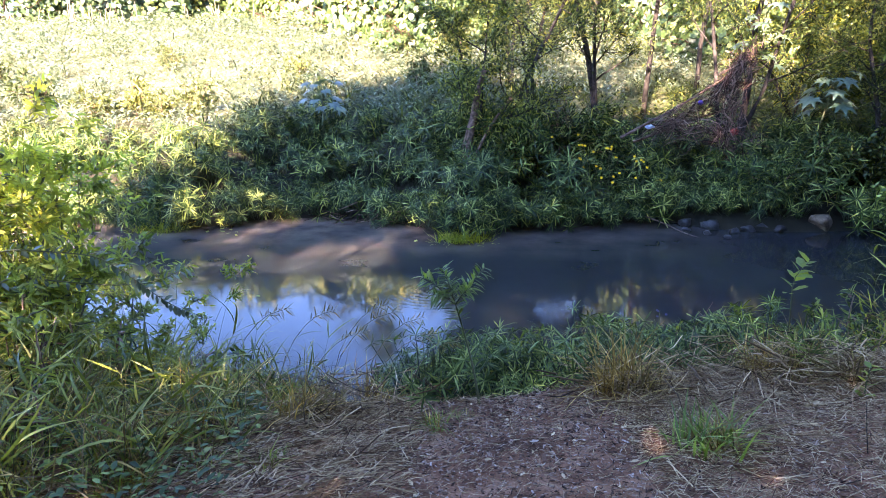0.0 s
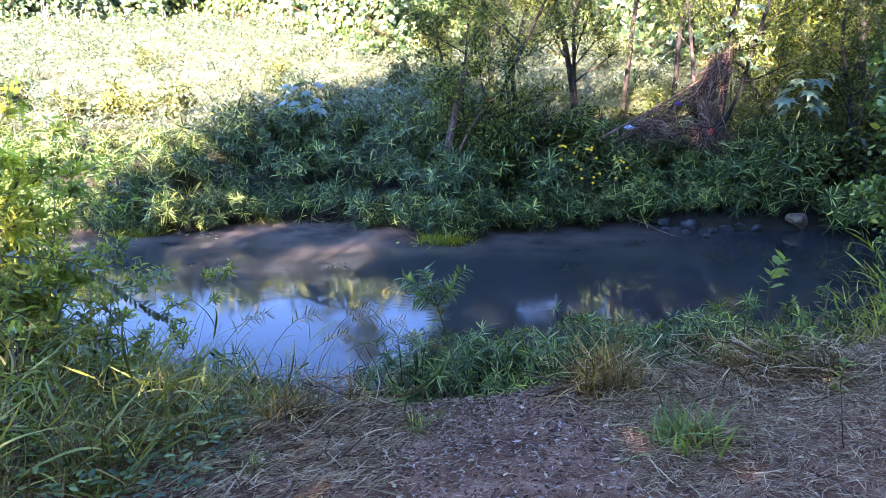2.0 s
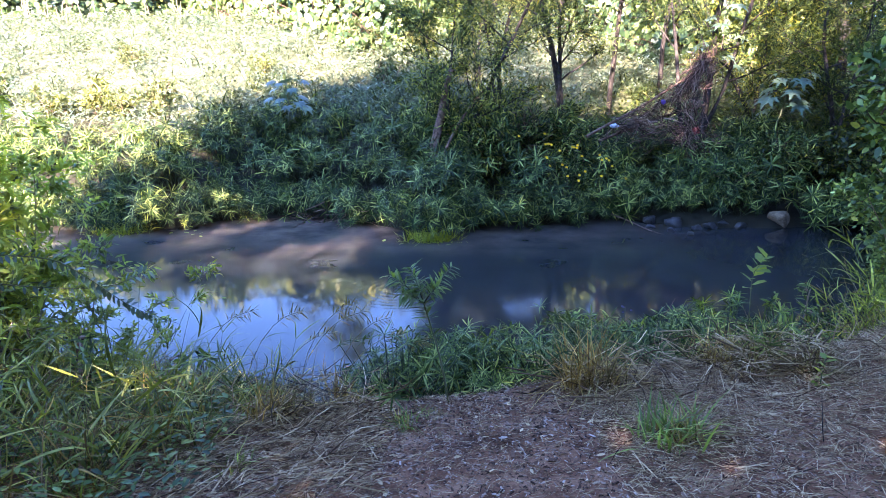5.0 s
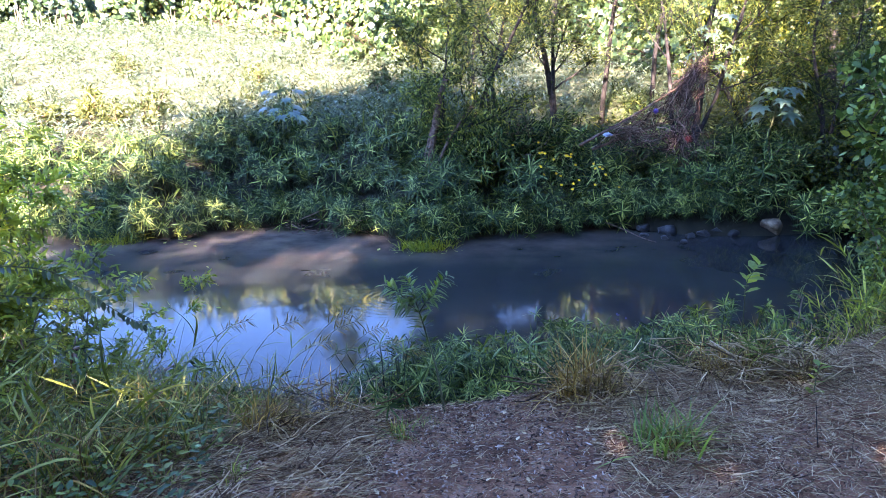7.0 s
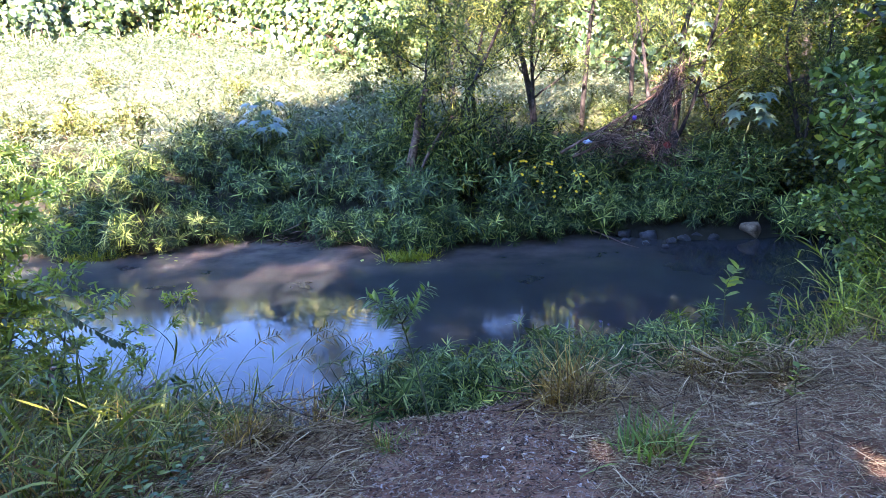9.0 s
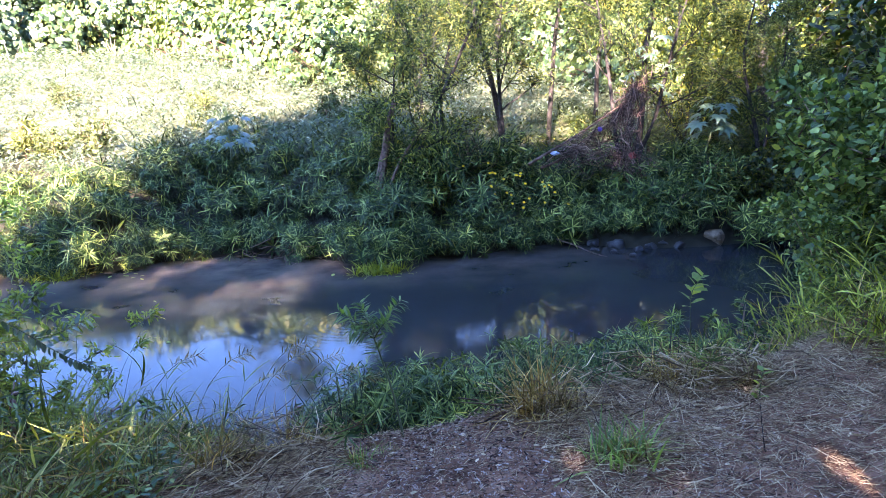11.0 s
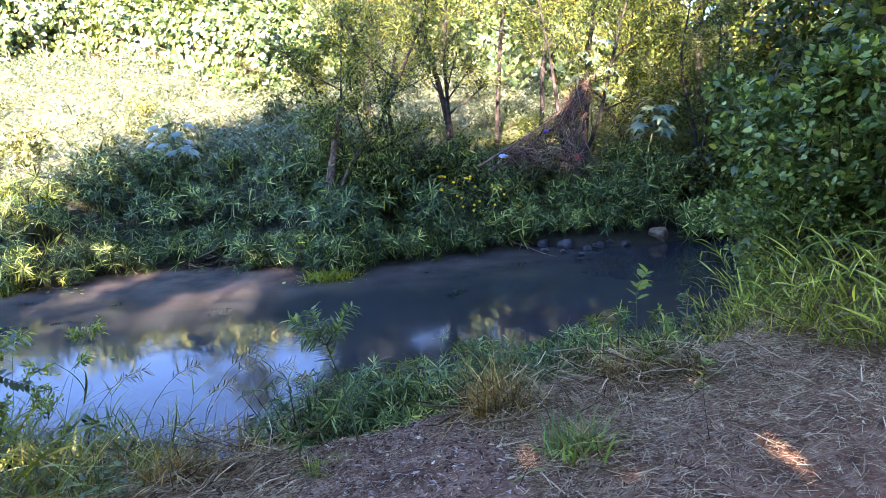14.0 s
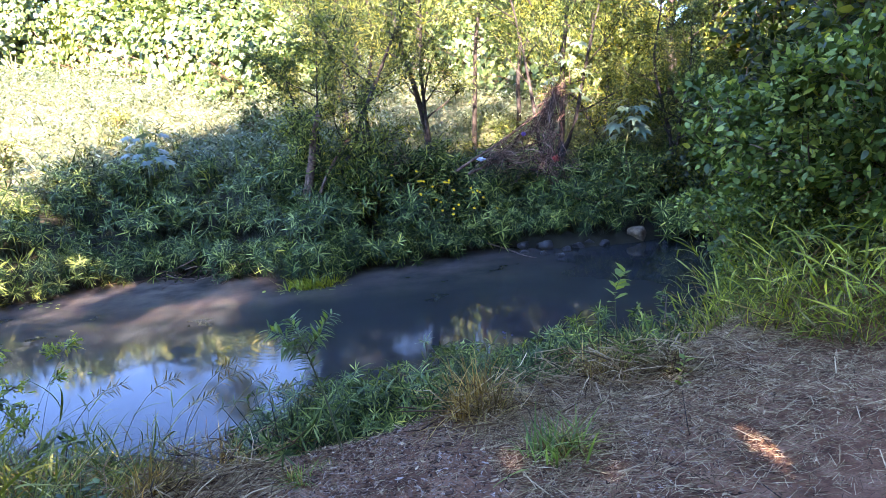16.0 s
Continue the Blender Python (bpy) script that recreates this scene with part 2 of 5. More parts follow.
def water_mat():
    m, nt, p = nodes_of("murky_water")
    a = noise_of(nt, 0.35, 4)
    r = ramp_of(nt, [(0.3, (0.016, 0.018, 0.018)), (0.7, (0.029, 0.03, 0.027))])
    nt.links.new(a.outputs[0], r.inputs[0])
    # tan band along the far side: sunlight on silty water put into the colour
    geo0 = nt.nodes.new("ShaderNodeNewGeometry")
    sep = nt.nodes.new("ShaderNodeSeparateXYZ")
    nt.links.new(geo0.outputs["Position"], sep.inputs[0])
    sun_band = nt.nodes.new("ShaderNodeMapRange")
    sun_band.inputs[1].default_value, sun_band.inputs[2].default_value = 9.7, 12.0
    nt.links.new(sep.outputs[1], sun_band.inputs[0])
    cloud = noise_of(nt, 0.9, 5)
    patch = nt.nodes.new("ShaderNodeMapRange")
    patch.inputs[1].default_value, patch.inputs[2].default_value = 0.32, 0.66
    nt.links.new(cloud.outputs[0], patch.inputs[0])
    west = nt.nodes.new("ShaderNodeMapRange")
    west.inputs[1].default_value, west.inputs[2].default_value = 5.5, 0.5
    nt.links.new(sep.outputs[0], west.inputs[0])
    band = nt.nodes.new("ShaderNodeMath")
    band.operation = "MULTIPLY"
    nt.links.new(sun_band.outputs[0], band.inputs[0])
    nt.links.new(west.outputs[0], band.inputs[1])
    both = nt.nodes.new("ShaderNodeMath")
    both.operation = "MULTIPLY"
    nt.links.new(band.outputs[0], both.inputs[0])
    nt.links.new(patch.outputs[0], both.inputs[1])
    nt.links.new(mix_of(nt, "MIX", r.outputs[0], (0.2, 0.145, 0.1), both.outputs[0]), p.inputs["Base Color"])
    p.inputs["Roughness"].default_value = 0.05
    # light spreads sideways in the silty water, so sun patches have soft edges
    p.subsurface_method = "BURLEY"
    p.inputs["Subsurface Weight"].default_value = 1.0
    p.inputs["Subsurface Radius"].default_value = (1.0, 0.8, 0.6)
    p.inputs["Subsurface Scale"].default_value = 0.8
    p.inputs["Specular IOR Level"].default_value = 0.3
    p.inputs["IOR"].default_value = 1.333
    geo = nt.nodes.new("ShaderNodeNewGeometry")
    small = noise_of(nt, 1.1, 2, 0.4)
    sub = nt.nodes.new("ShaderNodeVectorMath")
    sub.operation = "SUBTRACT"
    nt.links.new(geo.outputs["Position"], sub.inputs[0])
    sub.inputs[1].default_value = (-0.45, 8.2, 0)
    ln = nt.nodes.new("ShaderNodeVectorMath")
    ln.operation = "LENGTH"
    nt.links.new(sub.outputs[0], ln.inputs[0])
    phase = nt.nodes.new("ShaderNodeMath")
    phase.operation = "MULTIPLY"
    phase.inputs[1].default_value = 58.0
    nt.links.new(ln.outputs["Value"], phase.inputs[0])
    sine = nt.nodes.new("ShaderNodeMath")
    sine.operation = "SINE"
    nt.links.new(phase.outputs[0], sine.inputs[0])
    fade = nt.nodes.new("ShaderNodeMapRange")
    fade.inputs[1].default_value, fade.inputs[2].default_value, fade.inputs[3].default_value, fade.inputs[4].default_value = 0.15, 1.15, 0.1, 0.0
    nt.links.new(ln.outputs["Value"], fade.inputs[0])
    rings = nt.nodes.new("ShaderNodeMath")
    rings.operation = "MULTIPLY"
    nt.links.new(sine.outputs[0], rings.inputs[0])
    nt.links.new(fade.outputs[0], rings.inputs[1])
    add = nt.nodes.new("ShaderNodeMath")
    nt.links.new(rings.outputs[0], add.inputs[0])
    nt.links.new(small.outputs[0], add.inputs[1])
    bp = nt.nodes.new("ShaderNodeBump")
    bp.inputs["Strength"].default_value, bp.inputs["Distance"].default_value = 0.3, 0.01
    nt.links.new(add.outputs[0], bp.inputs["Height"])
    nt.links.new(bp.outputs[0], p.inputs["Normal"])
    return m


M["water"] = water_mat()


# ---- mesh helpers ----
def unit(a):
    return a / np.maximum(np.linalg.norm(a, axis=-1, keepdims=True), 1e-9)


class Geo:
    """Collects vertices with triangles and quads, and makes one mesh of them."""

    def __init__(self):
        self.v, self.t, self.q, self.n = [], [], [], 0

    def add(self, v, tris=(), quads=()):
        v = np.asarray(v, float).reshape(-1, 3)
        self.v.append(v)
        if len(tris):
            self.t.append(np.asarray(tris, int) + self.n)
        if len(quads):
            self.q.append(np.asarray(quads, int) + self.n)
        self.n += len(v)

    def many(self, form, pos, rot, size, wide=None):
        """Copies of a small form (vertices, tris, quads) at places pos with turns rot (columns: along, side, normal)."""
        fv, ft, fq = form
        k, n = len(fv), len(pos)
        if n == 0:
            return
        s = np.asarray(size, float).reshape(-1, 1, 1) * np.ones((n, 1, 3))
        if wide is not None:
            s = s * np.stack([np.ones(n), np.asarray(wide) * np.ones(n), np.ones(n)], 1)[:, None, :]
        v = np.einsum("nij,nkj->nki", rot, fv[None] * s) + np.asarray(pos)[:, None, :]
        step = (np.arange(n) * k)[:, None, None]
        self.add(v, (ft[None] + step).reshape(-1, 3) if len(ft) else (), (fq[None] + step).reshape(-1, 4) if len(fq) else ())

    def tube(self, pts, radii, sides=5):
        pts = np.asarray(pts, float)
        n = len(pts)
        radii = np.asarray(radii, float) * np.ones(n)
        d = unit(np.gradient(pts, axis=0))
        ref = np.where(np.abs(d[:, 2:3]) > 0.9, np.array([[1.0, 0, 0]]), np.array([[0, 0, 1.0]]))
        a = unit(np.cross(d, ref))
        b = np.cross(d, a)
        ang = np.arange(sides) * 2 * np.pi / sides
        ring = pts[:, None] + radii[:, None, None] * (np.cos(ang)[None, :, None] * a[:, None] + np.sin(ang)[None, :, None] * b[:, None])
        i, j = np.meshgrid(np.arange(n - 1), np.arange(sides), indexing="ij")
        k = (j + 1) % sides
        quads = np.stack([i * sides + j, i * sides + k, (i + 1) * sides + k, (i + 1) * sides + j], -1).reshape(-1, 4)
        self.add(ring, [(0, s + 1, s) for s in range(1, sides - 1)] + [((n - 1) * sides, (n - 1) * sides + s, (n - 1) * sides + s + 1) for s in range(1, sides - 1)], quads)

    def mesh(self, name, material, smooth=True):
        me = bpy.data.meshes.new(name)
        v = np.concatenate(self.v)
        t = np.concatenate(self.t) if self.t else np.zeros((0, 3), int)
        q = np.concatenate(self.q) if self.q else np.zeros((0, 4), int)
        me.vertices.add(len(v))
        me.vertices.foreach_set("co", v.ravel())
        loops = np.concatenate([t.ravel(), q.ravel()])
        me.loops.add(len(loops))
        me.loops.foreach_set("vertex_index", loops)
        me.polygons.add(len(t) + len(q))
        start = np.concatenate([np.arange(len(t)) * 3, len(t) * 3 + np.arange(len(q)) * 4])
        me.polygons.foreach_set("loop_start", start)
        me.polygons.foreach_set("use_smooth", np.full(len(start), smooth))
        me.materials.append(material)
        me.update(calc_edges=True)
        me.validate()
        return me


def part(name, geo, material, parent=None, label="", smooth=True):
    ob = new(name, geo.mesh(name, material, smooth))
    if parent is not None:
        ob.parent = parent
    return tagged(ob, label)


def thing(name, label, category, group="", kind="", place=(0, 0, 0)):
    ob = new(name)
    ob.empty_display_size = 0.1
    ob.location = place
    return tagged(ob, label, category, group, kind)


def leaf_form(width=0.3, droop=0.25, fold=0.06, wide_at=0.4):
    v = np.array([(0, 0, 0), (wide_at * 0.8, -width / 2, fold - droop * 0.2), (wide_at * 0.8, width / 2, fold - droop * 0.2), (wide_at * 0.85, 0, -droop * 0.2),
                  (wide_at + 0.32, -width * 0.36, fold * 0.7 - droop * 0.55), (wide_at + 0.32, width * 0.36, fold * 0.7 - droop * 0.55), (wide_at + 0.34, 0, -droop * 0.6), (1, 0, -droop)], float)
    return v, np.array([(0, 1, 3), (0, 3, 2), (4, 7, 6), (6, 7, 5)]), np.array([(1, 4, 6, 3), (3, 6, 5, 2)])


def folded_leaf(width=0.3, droop=0.25, fold=0.05, wide_at=0.42):
    v = np.array([(0, 0, 0), (wide_at, -width / 2, fold - droop * 0.25), (wide_at, width / 2, fold - droop * 0.25), (wide_at + 0.08, 0, -droop * 0.3), (1, 0, -droop)], float)
    return v, np.array([(0, 1, 3), (0, 3, 2), (1, 4, 3), (3, 4, 2)]), np.zeros((0, 4), int)


def round_leaf(width=0.6, droop=0.25, wide_at=0.3):
    v = np.array([(0, 0, 0), (wide_at, -width / 2, -droop * 0.05), (wide_at, width / 2, -droop * 0.15), (0.68, -width * 0.4, -droop * 0.45), (0.68, width * 0.4, -droop * 0.55), (1, 0, -droop)], float)
    return v, np.array([(0, 1, 2), (3, 5, 4)]), np.array([(1, 3, 4, 2)])


def simple_leaf(width=0.3, droop=0.25):
    v = np.array([(0, 0, 0), (0.42, -width / 2, -droop * 0.25), (0.42, width / 2, -droop * 0.25), (1, 0, -droop)], float)
    return v, np.array([(0, 1, 2), (1, 3, 2)]), np.zeros((0, 4), int)


def blade_form(width=0.03, bend=0.5, n=4):
    s = np.linspace(0, 1, n + 1)
    x = s - 0.25 * bend * s**2
    z = -bend * s**2.2
    w = width / 2 * (1 - s**2.0) * (0.6 + 0.8 * np.minimum(s * 3, 1)) + 0.0004
    v = np.concatenate([np.stack([x, -w, z], 1), np.stack([x, w, z], 1)])
    return v, np.zeros((0, 3), int), np.array([(i, i + 1, n + 2 + i, n + 1 + i) for i in range(n)])


def turn_to(d, up=(0, 0, 1), roll=None):
    """Turns whose first axis is d and whose third lies towards up."""
    x = unit(np.asarray(d, float))
    u = np.asarray(up, float) * np.ones_like(x)
    y = np.cross(u, x)
    bad = np.linalg.norm(y, axis=1) < 1e-3
    y[bad] = np.cross([0.0, 1.0, 0.03], x[bad])
    y = unit(y)
    z = np.cross(x, y)
    if roll is not None:
        c, s = np.cos(roll)[:, None], np.sin(roll)[:, None]
        y, z = y * c + z * s, z * c - y * s
    return np.stack([x, y, z], -1)


def stick_form(width=0.02, bow=0.06):
    """A thin three-sided stick, slightly bowed."""
    v = []
    for s in (0, 0.5, 1):
        w = width / 2 * (1 if s < 1 else 0.4)
        z = bow * (1 - (2 * s - 1) ** 2)
        v += [(s, -w, z), (s, w, z), (s, 0, z + w * 1.5)]
    return np.array(v, float), np.array([(0, 2, 1), (6, 7, 8)]), np.array([(k + a, k + b, k + 3 + b, k + 3 + a) for k in (0, 3) for a, b in ((0, 1), (1, 2), (2, 0))])


def straw_form(width=0.02):
    """A short straight three-sided straw."""
    w = width / 2
    v = np.array([(0, -w, 0), (0, w, 0), (0, 0, w * 1.5), (1, -w * 0.6, 0), (1, w * 0.6, 0), (1, 0, w)], float)
    return v, np.zeros((0, 3), int), np.array([(0, 1, 4, 3), (1, 2, 5, 4), (2, 0, 3, 5)])


def chip_form(width=0.4, thick=0.12):
    v = np.array([(0, -width / 2, 0), (1, -width * 0.35, 0), (0.9, width * 0.4, 0), (0.1, width / 2, 0), (0, -width / 2, thick), (1, -width * 0.3, thick * 0.7), (0.85, width * 0.4, thick), (0.12, width / 2, thick * 0.8)], float)
    return v, np.zeros((0, 3), int), np.array([(0, 3, 2, 1), (4, 5, 6, 7), (0, 1, 5, 4), (1, 2, 6, 5), (2, 3, 7, 6), (3, 0, 4, 7)])


def ball_dirs(rng, n):
    return unit(rng.normal(size=(n, 3)))


# ---- ground and water ----
def near_edge(x):
    return np.interp(x, [-12, -4, -1.2, -0.5, 0.3, 1.1, 2.2, 3.2, 6, 12, 30], [3.4, 3.2, 2.75, 3.0, 3.1, 3.4, 3.6, 3.9, 5.6, 9.0, 16.0])


def near_water(x):
    return near_edge(x) + np.interp(x, [-12, -2, 1, 4, 12], [2.2, 2.2, 1.7, 1.8, 1.6])


def far_water(x):
    return np.interp(x, [-60, -12, -6.5, -5.5, -4.5, -2.5, -0.9, -0.1, 0.9, 2.4, 4.0, 5.1, 7.0, 14, 30, 60], [13.5, 12.6, 12.1, 11.9, 12.7, 13.1, 12.1, 11.2, 12.1, 12.2, 12.9, 12.0, 11.8, 13.5, 20, 34])


def height(x, y):
    x, y = np.asarray(x, float), np.asarray(y, float)
    e, w, f = near_edge(x), near_water(x), far_water(x)
    land = 1.08 + 0.11 * np.clip(e - y, -0.3, 6) + 0.02 * np.clip(e - y - 6, 0, 60)
    t = np.clip((y - e) / (w - e), 0, 1.6)
    near = land * (1 - np.clip(t, 0, 1)) ** 1.3 - 0.55 * np.clip(t - 1, 0, 0.6) / 0.6
    d = y - f
    far = np.interp(d, [-1.2, 0, 0.25, 1.2, 2.2, 3.8, 6, 12.5, 20, 40, 70, 400], [-0.5, -0.03, 0.22, 0.7, 1.15, 1.75, 2.15, 3.75, 5.3, 8.0, 9.0, 11.0])
    z = np.where(y < w, near, np.where(d > -1.2, far, -0.5))
    return z


def bumps(x, y):
    z = np.array([noise.noise((a * 1.7, b * 1.7, 0.3)) * 0.04 + noise.noise((a * 7, b * 7, 2.3)) * 0.014 for a, b in zip(x, y)])
    return z


def lumpy(x, y):
    x, y = np.atleast_1d(np.asarray(x, float)), np.atleast_1d(np.asarray(y, float))
    return height(x, y) + bumps(x, y)


def axis_marks(stops):
    out = [stops[0][0]]
    for (a, _), (b, step) in zip(stops, stops[1:]):
        out += list(np.linspace(a, b, max(1, round((b - a) / step)) + 1)[1:])
    return np.array(out)


gx = axis_marks([(-900, 0), (-100, 100), (-30, 7), (-12, 0.6), (-4, 0.16), (5, 0.085), (13, 0.25), (40, 1.5), (120, 10), (900, 100)])
gy = axis_marks([(-900, 0), (-100, 100), (-20, 8), (-1, 0.6), (1.2, 0.15), (5, 0.075), (17, 0.25), (34, 0.6), (100, 6), (900, 100)])
X, Y = np.meshgrid(gx, gy)
Z = lumpy(X.ravel(), Y.ravel())
n_col = len(gx)
i, j = np.meshgrid(np.arange(len(gy) - 1), np.arange(n_col - 1), indexing="ij")
g = Geo()
g.add(np.stack([X.ravel(), Y.ravel(), Z], 1), (), np.stack([i * n_col + j, i * n_col + j + 1, (i + 1) * n_col + j + 1, (i + 1) * n_col + j], -1).reshape(-1, 4))
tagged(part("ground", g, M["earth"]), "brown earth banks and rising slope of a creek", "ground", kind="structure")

wx = np.concatenate([np.linspace(-60, -12, 12), np.linspace(-11, 14, 60), np.linspace(15, 60, 24)])
lo, hi = near_water(wx) - 0.4, far_water(wx) + 0.35
g = Geo()
rows_w = 14
v = np.concatenate([np.stack([wx, lo + (hi - lo) * s, np.zeros_like(wx)], 1) for s in np.linspace(0, 1, rows_w)])
i, j = np.meshgrid(np.arange(rows_w - 1), np.arange(len(wx) - 1), indexing="ij")
k = len(wx)
g.add(v, (), np.stack([i * k + j, i * k + j + 1, (i + 1) * k + j + 1, (i + 1) * k + j], -1).reshape(-1, 4))
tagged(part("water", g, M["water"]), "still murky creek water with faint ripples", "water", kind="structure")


# ---- plants ----
def whorl_form(seed, n, width, lo=-0.2, hi=0.8):
    """A star of narrow drooping leaves round one hub; the third axis is the stem's."""
    rng = np.random.default_rng(seed)
    v, t = [], []
    for k in range(n):
        a, e, ln, w, fall = k * 2.4 + rng.uniform(-0.25, 0.25), rng.uniform(lo, hi), rng.uniform(0.65, 1.1), width * rng.uniform(0.8, 1.2), rng.uniform(0.08, 0.4)
        u = np.array([math.cos(a) * math.cos(e), math.sin(a) * math.cos(e), math.sin(e)]) * ln
        side = np.array([-math.sin(a), math.cos(a), 0]) * w / 2
        m = len(v)
        bend = np.array([0, 0, -fall * ln])
        v += [(0.0, 0.0, 0.0), tuple(u * 0.3 - side), tuple(u * 0.3 + side), tuple(u * 0.34 - [0, 0, w * 0.3]), tuple(u * 0.7 - side * 0.8 + bend * 0.35), tuple(u * 0.7 + side * 0.8 + bend * 0.35), tuple(u + bend)]
        t += [(m, m + 1, m + 3), (m, m + 3, m + 2), (m + 1, m + 4, m + 3), (m + 3, m + 4, m + 5), (m + 3, m + 5, m + 2), (m + 4, m + 6, m + 5)]
    return np.array(v, float), np.array(t), np.zeros((0, 4), int)


def sedge(seed, tall=0.8, whorls=16, leaf=0.24, spread=0.32, width=0.066, rays=(10, 13, 16), inner=0.4):
    """A clump of umbrella sedge: leaning stems, each with a star of narrow drooping leaves."""
    rng = np.random.default_rng(seed)
    stems, leaves = Geo(), Geo()
    forms = [whorl_form(seed * 10 + k, n, width) for k, n in enumerate(rays)]
    for k in range(whorls):
        az, out = rng.uniform(0, 6.283), spread * np.sqrt(rng.uniform(0.02, 1))
        away = np.array([np.cos(az), np.sin(az), 0])
        base = away * out * 0.35
        top = away * out * 1.15 + [0, 0, tall * rng.uniform(inner, 1.05) * (1 - 0.25 * out / spread)]
        top[:2] += rng.normal(size=2) * 0.05
        s = np.linspace(0, 1, 4)[:, None]
        pts = base + (top - base) * s + np.array([0, 0, 0.1]) * (s * (1 - s))
        stems.tube(pts, [0.006, 0.005, 0.004, 0.003], 3)
        axis = unit((away * 1.2 * out / spread + [0, 0, 0.75] + rng.normal(size=3) * 0.22)[None])
        flat = unit(np.cross(axis, rng.normal(size=(1, 3))))
        leaves.many(forms[k % len(forms)], top[None], turn_to(flat, axis), leaf * rng.uniform(0.75, 1.15, 1))
    return stems, leaves


def plant_of(name, label, category, group, pieces):
    """An Empty with its parts; pieces: (part name, geo, material)."""
    ob = thing(name, label, category, group)
    for n, g, m in pieces:
        tagged(part(n, g, m, ob), kind="stuff" if n in ("foliage", "stem_mass") else "")
    return ob


def place_on(x, y, turn=0.0, size=1.0, sink=0.02, tilt=0.0):
    return pose(x, y, float(height(x, y)) - sink, tilt, 0, turn) @ Matrix.Scale(size, 4)


def spread_copies(proto, spots, rng, lo=0.85, hi=1.2, sink=0.03):
    """The first spots take the prototypes themselves, the rest take copies."""
    for n, (x, y, *rest) in enumerate(spots):
        ob = proto[n % len(proto)]
        s = rng.uniform(lo, hi) * (rest[0] if rest else 1)
        m = place_on(x, y, rng.uniform(0, 360), s, sink, rng.uniform(-6, 6))
        if n < len(proto):
            ob.matrix_basis = m
        else:
            c = copy_thing(ob, Matrix.Identity(4))
            c.matrix_basis = m


rng = np.random.default_rng(11)
far_sedges = []
for s in range(6):
    st, lv = sedge(s, 0.85, 27, 0.28, 0.46)
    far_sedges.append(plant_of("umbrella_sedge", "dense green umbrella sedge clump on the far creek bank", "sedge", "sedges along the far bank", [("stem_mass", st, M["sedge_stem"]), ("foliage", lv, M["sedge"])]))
spots = []
for x in np.arange(-10.5, 13.0, 0.52):
    for row, d in enumerate((0.02, 0.4, 0.9, 1.5, 2.2, 3.0)):
        if d > 2.2 and (x > 1.5 or x < -6) or (x > 4.2 and d < 0.1) or (6.6 < x < 7.3 and d < 0.5):
            continue
        xx = x + rng.uniform(-0.28, 0.28)
        if d > 0.1 and rng.uniform() < 0.2:
            continue
        spots.append((xx, float(far_water(xx)) + d + rng.uniform(-0.25, 0.25), 0.62 if d < 0.5 else 1.0))
order = rng.permutation(len(spots))
spread_copies(far_sedges, [spots[k] for k in order], rng, 0.75, 1.3)

for x in [*np.arange(-10.5, 4.3, 0.42), 7.7, 8.0, 8.4, 8.8, 9.2, 9.7]:
    xx = x + rng.uniform(-0.2, 0.2)
    yy = float(far_water(xx)) + rng.uniform(-0.12, 0.12)
    c = copy_thing(far_sedges[int(rng.integers(6))], Matrix.Identity(4))
    c.matrix_basis = pose(xx, yy, 0.08) @ pose(0, 0, 0, rng.uniform(5, 32), rng.uniform(-12, 12), 0) @ pose(0, 0, 0, 0, 0, rng.uniform(0, 360)) @ Matrix.Scale(rng.uniform(0.75, 1.15), 4)

for x in np.arange(4.3, 6.8, 0.34):
    for d in (0.35, 0.75):
        xx = x + rng.uniform(-0.12, 0.12)
        c = copy_thing(far_sedges[int(rng.integers(6))], Matrix.Identity(4))
        c.matrix_basis = place_on(xx, float(far_water(xx)) + d, rng.uniform(0, 360), rng.uniform(0.7, 0.95), 0.05, rng.uniform(5, 25))

near_sedges = []
for s in range(4):
    st, lv = sedge(40 + s, 0.6, 56, 0.115, 0.3, 0.075, (8, 10, 12), 0.2)
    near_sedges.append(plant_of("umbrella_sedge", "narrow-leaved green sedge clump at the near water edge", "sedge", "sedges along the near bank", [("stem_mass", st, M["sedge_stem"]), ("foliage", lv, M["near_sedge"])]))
spots = []
for x in np.arange(-0.3, 2.9, 0.3):
    for d in (0.3, 0.65, 1.0, 1.35):
        xx = x + rng.uniform(-0.12, 0.12)
        spots.append((xx, float(near_edge(xx)) + d + rng.uniform(-0.1, 0.1)))
spread_copies(near_sedges, spots, rng)


def grass_tuft(seed, blades=45, tall=0.5, width=0.014, spread=0.12, stiff=1.0):
    rng = np.random.default_rng(seed)
    g = Geo()
    forms = [blade_form(width / tall, b, 6) for b in (0.2, 0.55, 0.95)]
    az = rng.uniform(0, 6.283, blades)
    lean = np.abs(rng.normal(0, 0.33 / stiff, blades))
    d = np.stack([np.sin(lean) * np.cos(az), np.sin(lean) * np.sin(az), np.cos(lean)], 1)
    r = spread * np.sqrt(rng.uniform(0, 1, blades))
    b = rng.uniform(0, 6.283, blades)
    pos = np.stack([r * np.cos(b), r * np.sin(b), np.full(blades, -0.02)], 1)
    out = np.stack([np.cos(az), np.sin(az), np.full(blades, 0.2)], 1)
    for m, form in enumerate(forms):
        pick = np.arange(blades) % 3 == m
        # the blade bends away from its third axis, so that axis points inwards
        g.many(form, pos[pick], turn_to(d[pick], -out[pick] * [1, 1, -1], rng.normal(0, 0.4, pick.sum())), tall * rng.uniform(0.45, 1.1, pick.sum()))
    return g


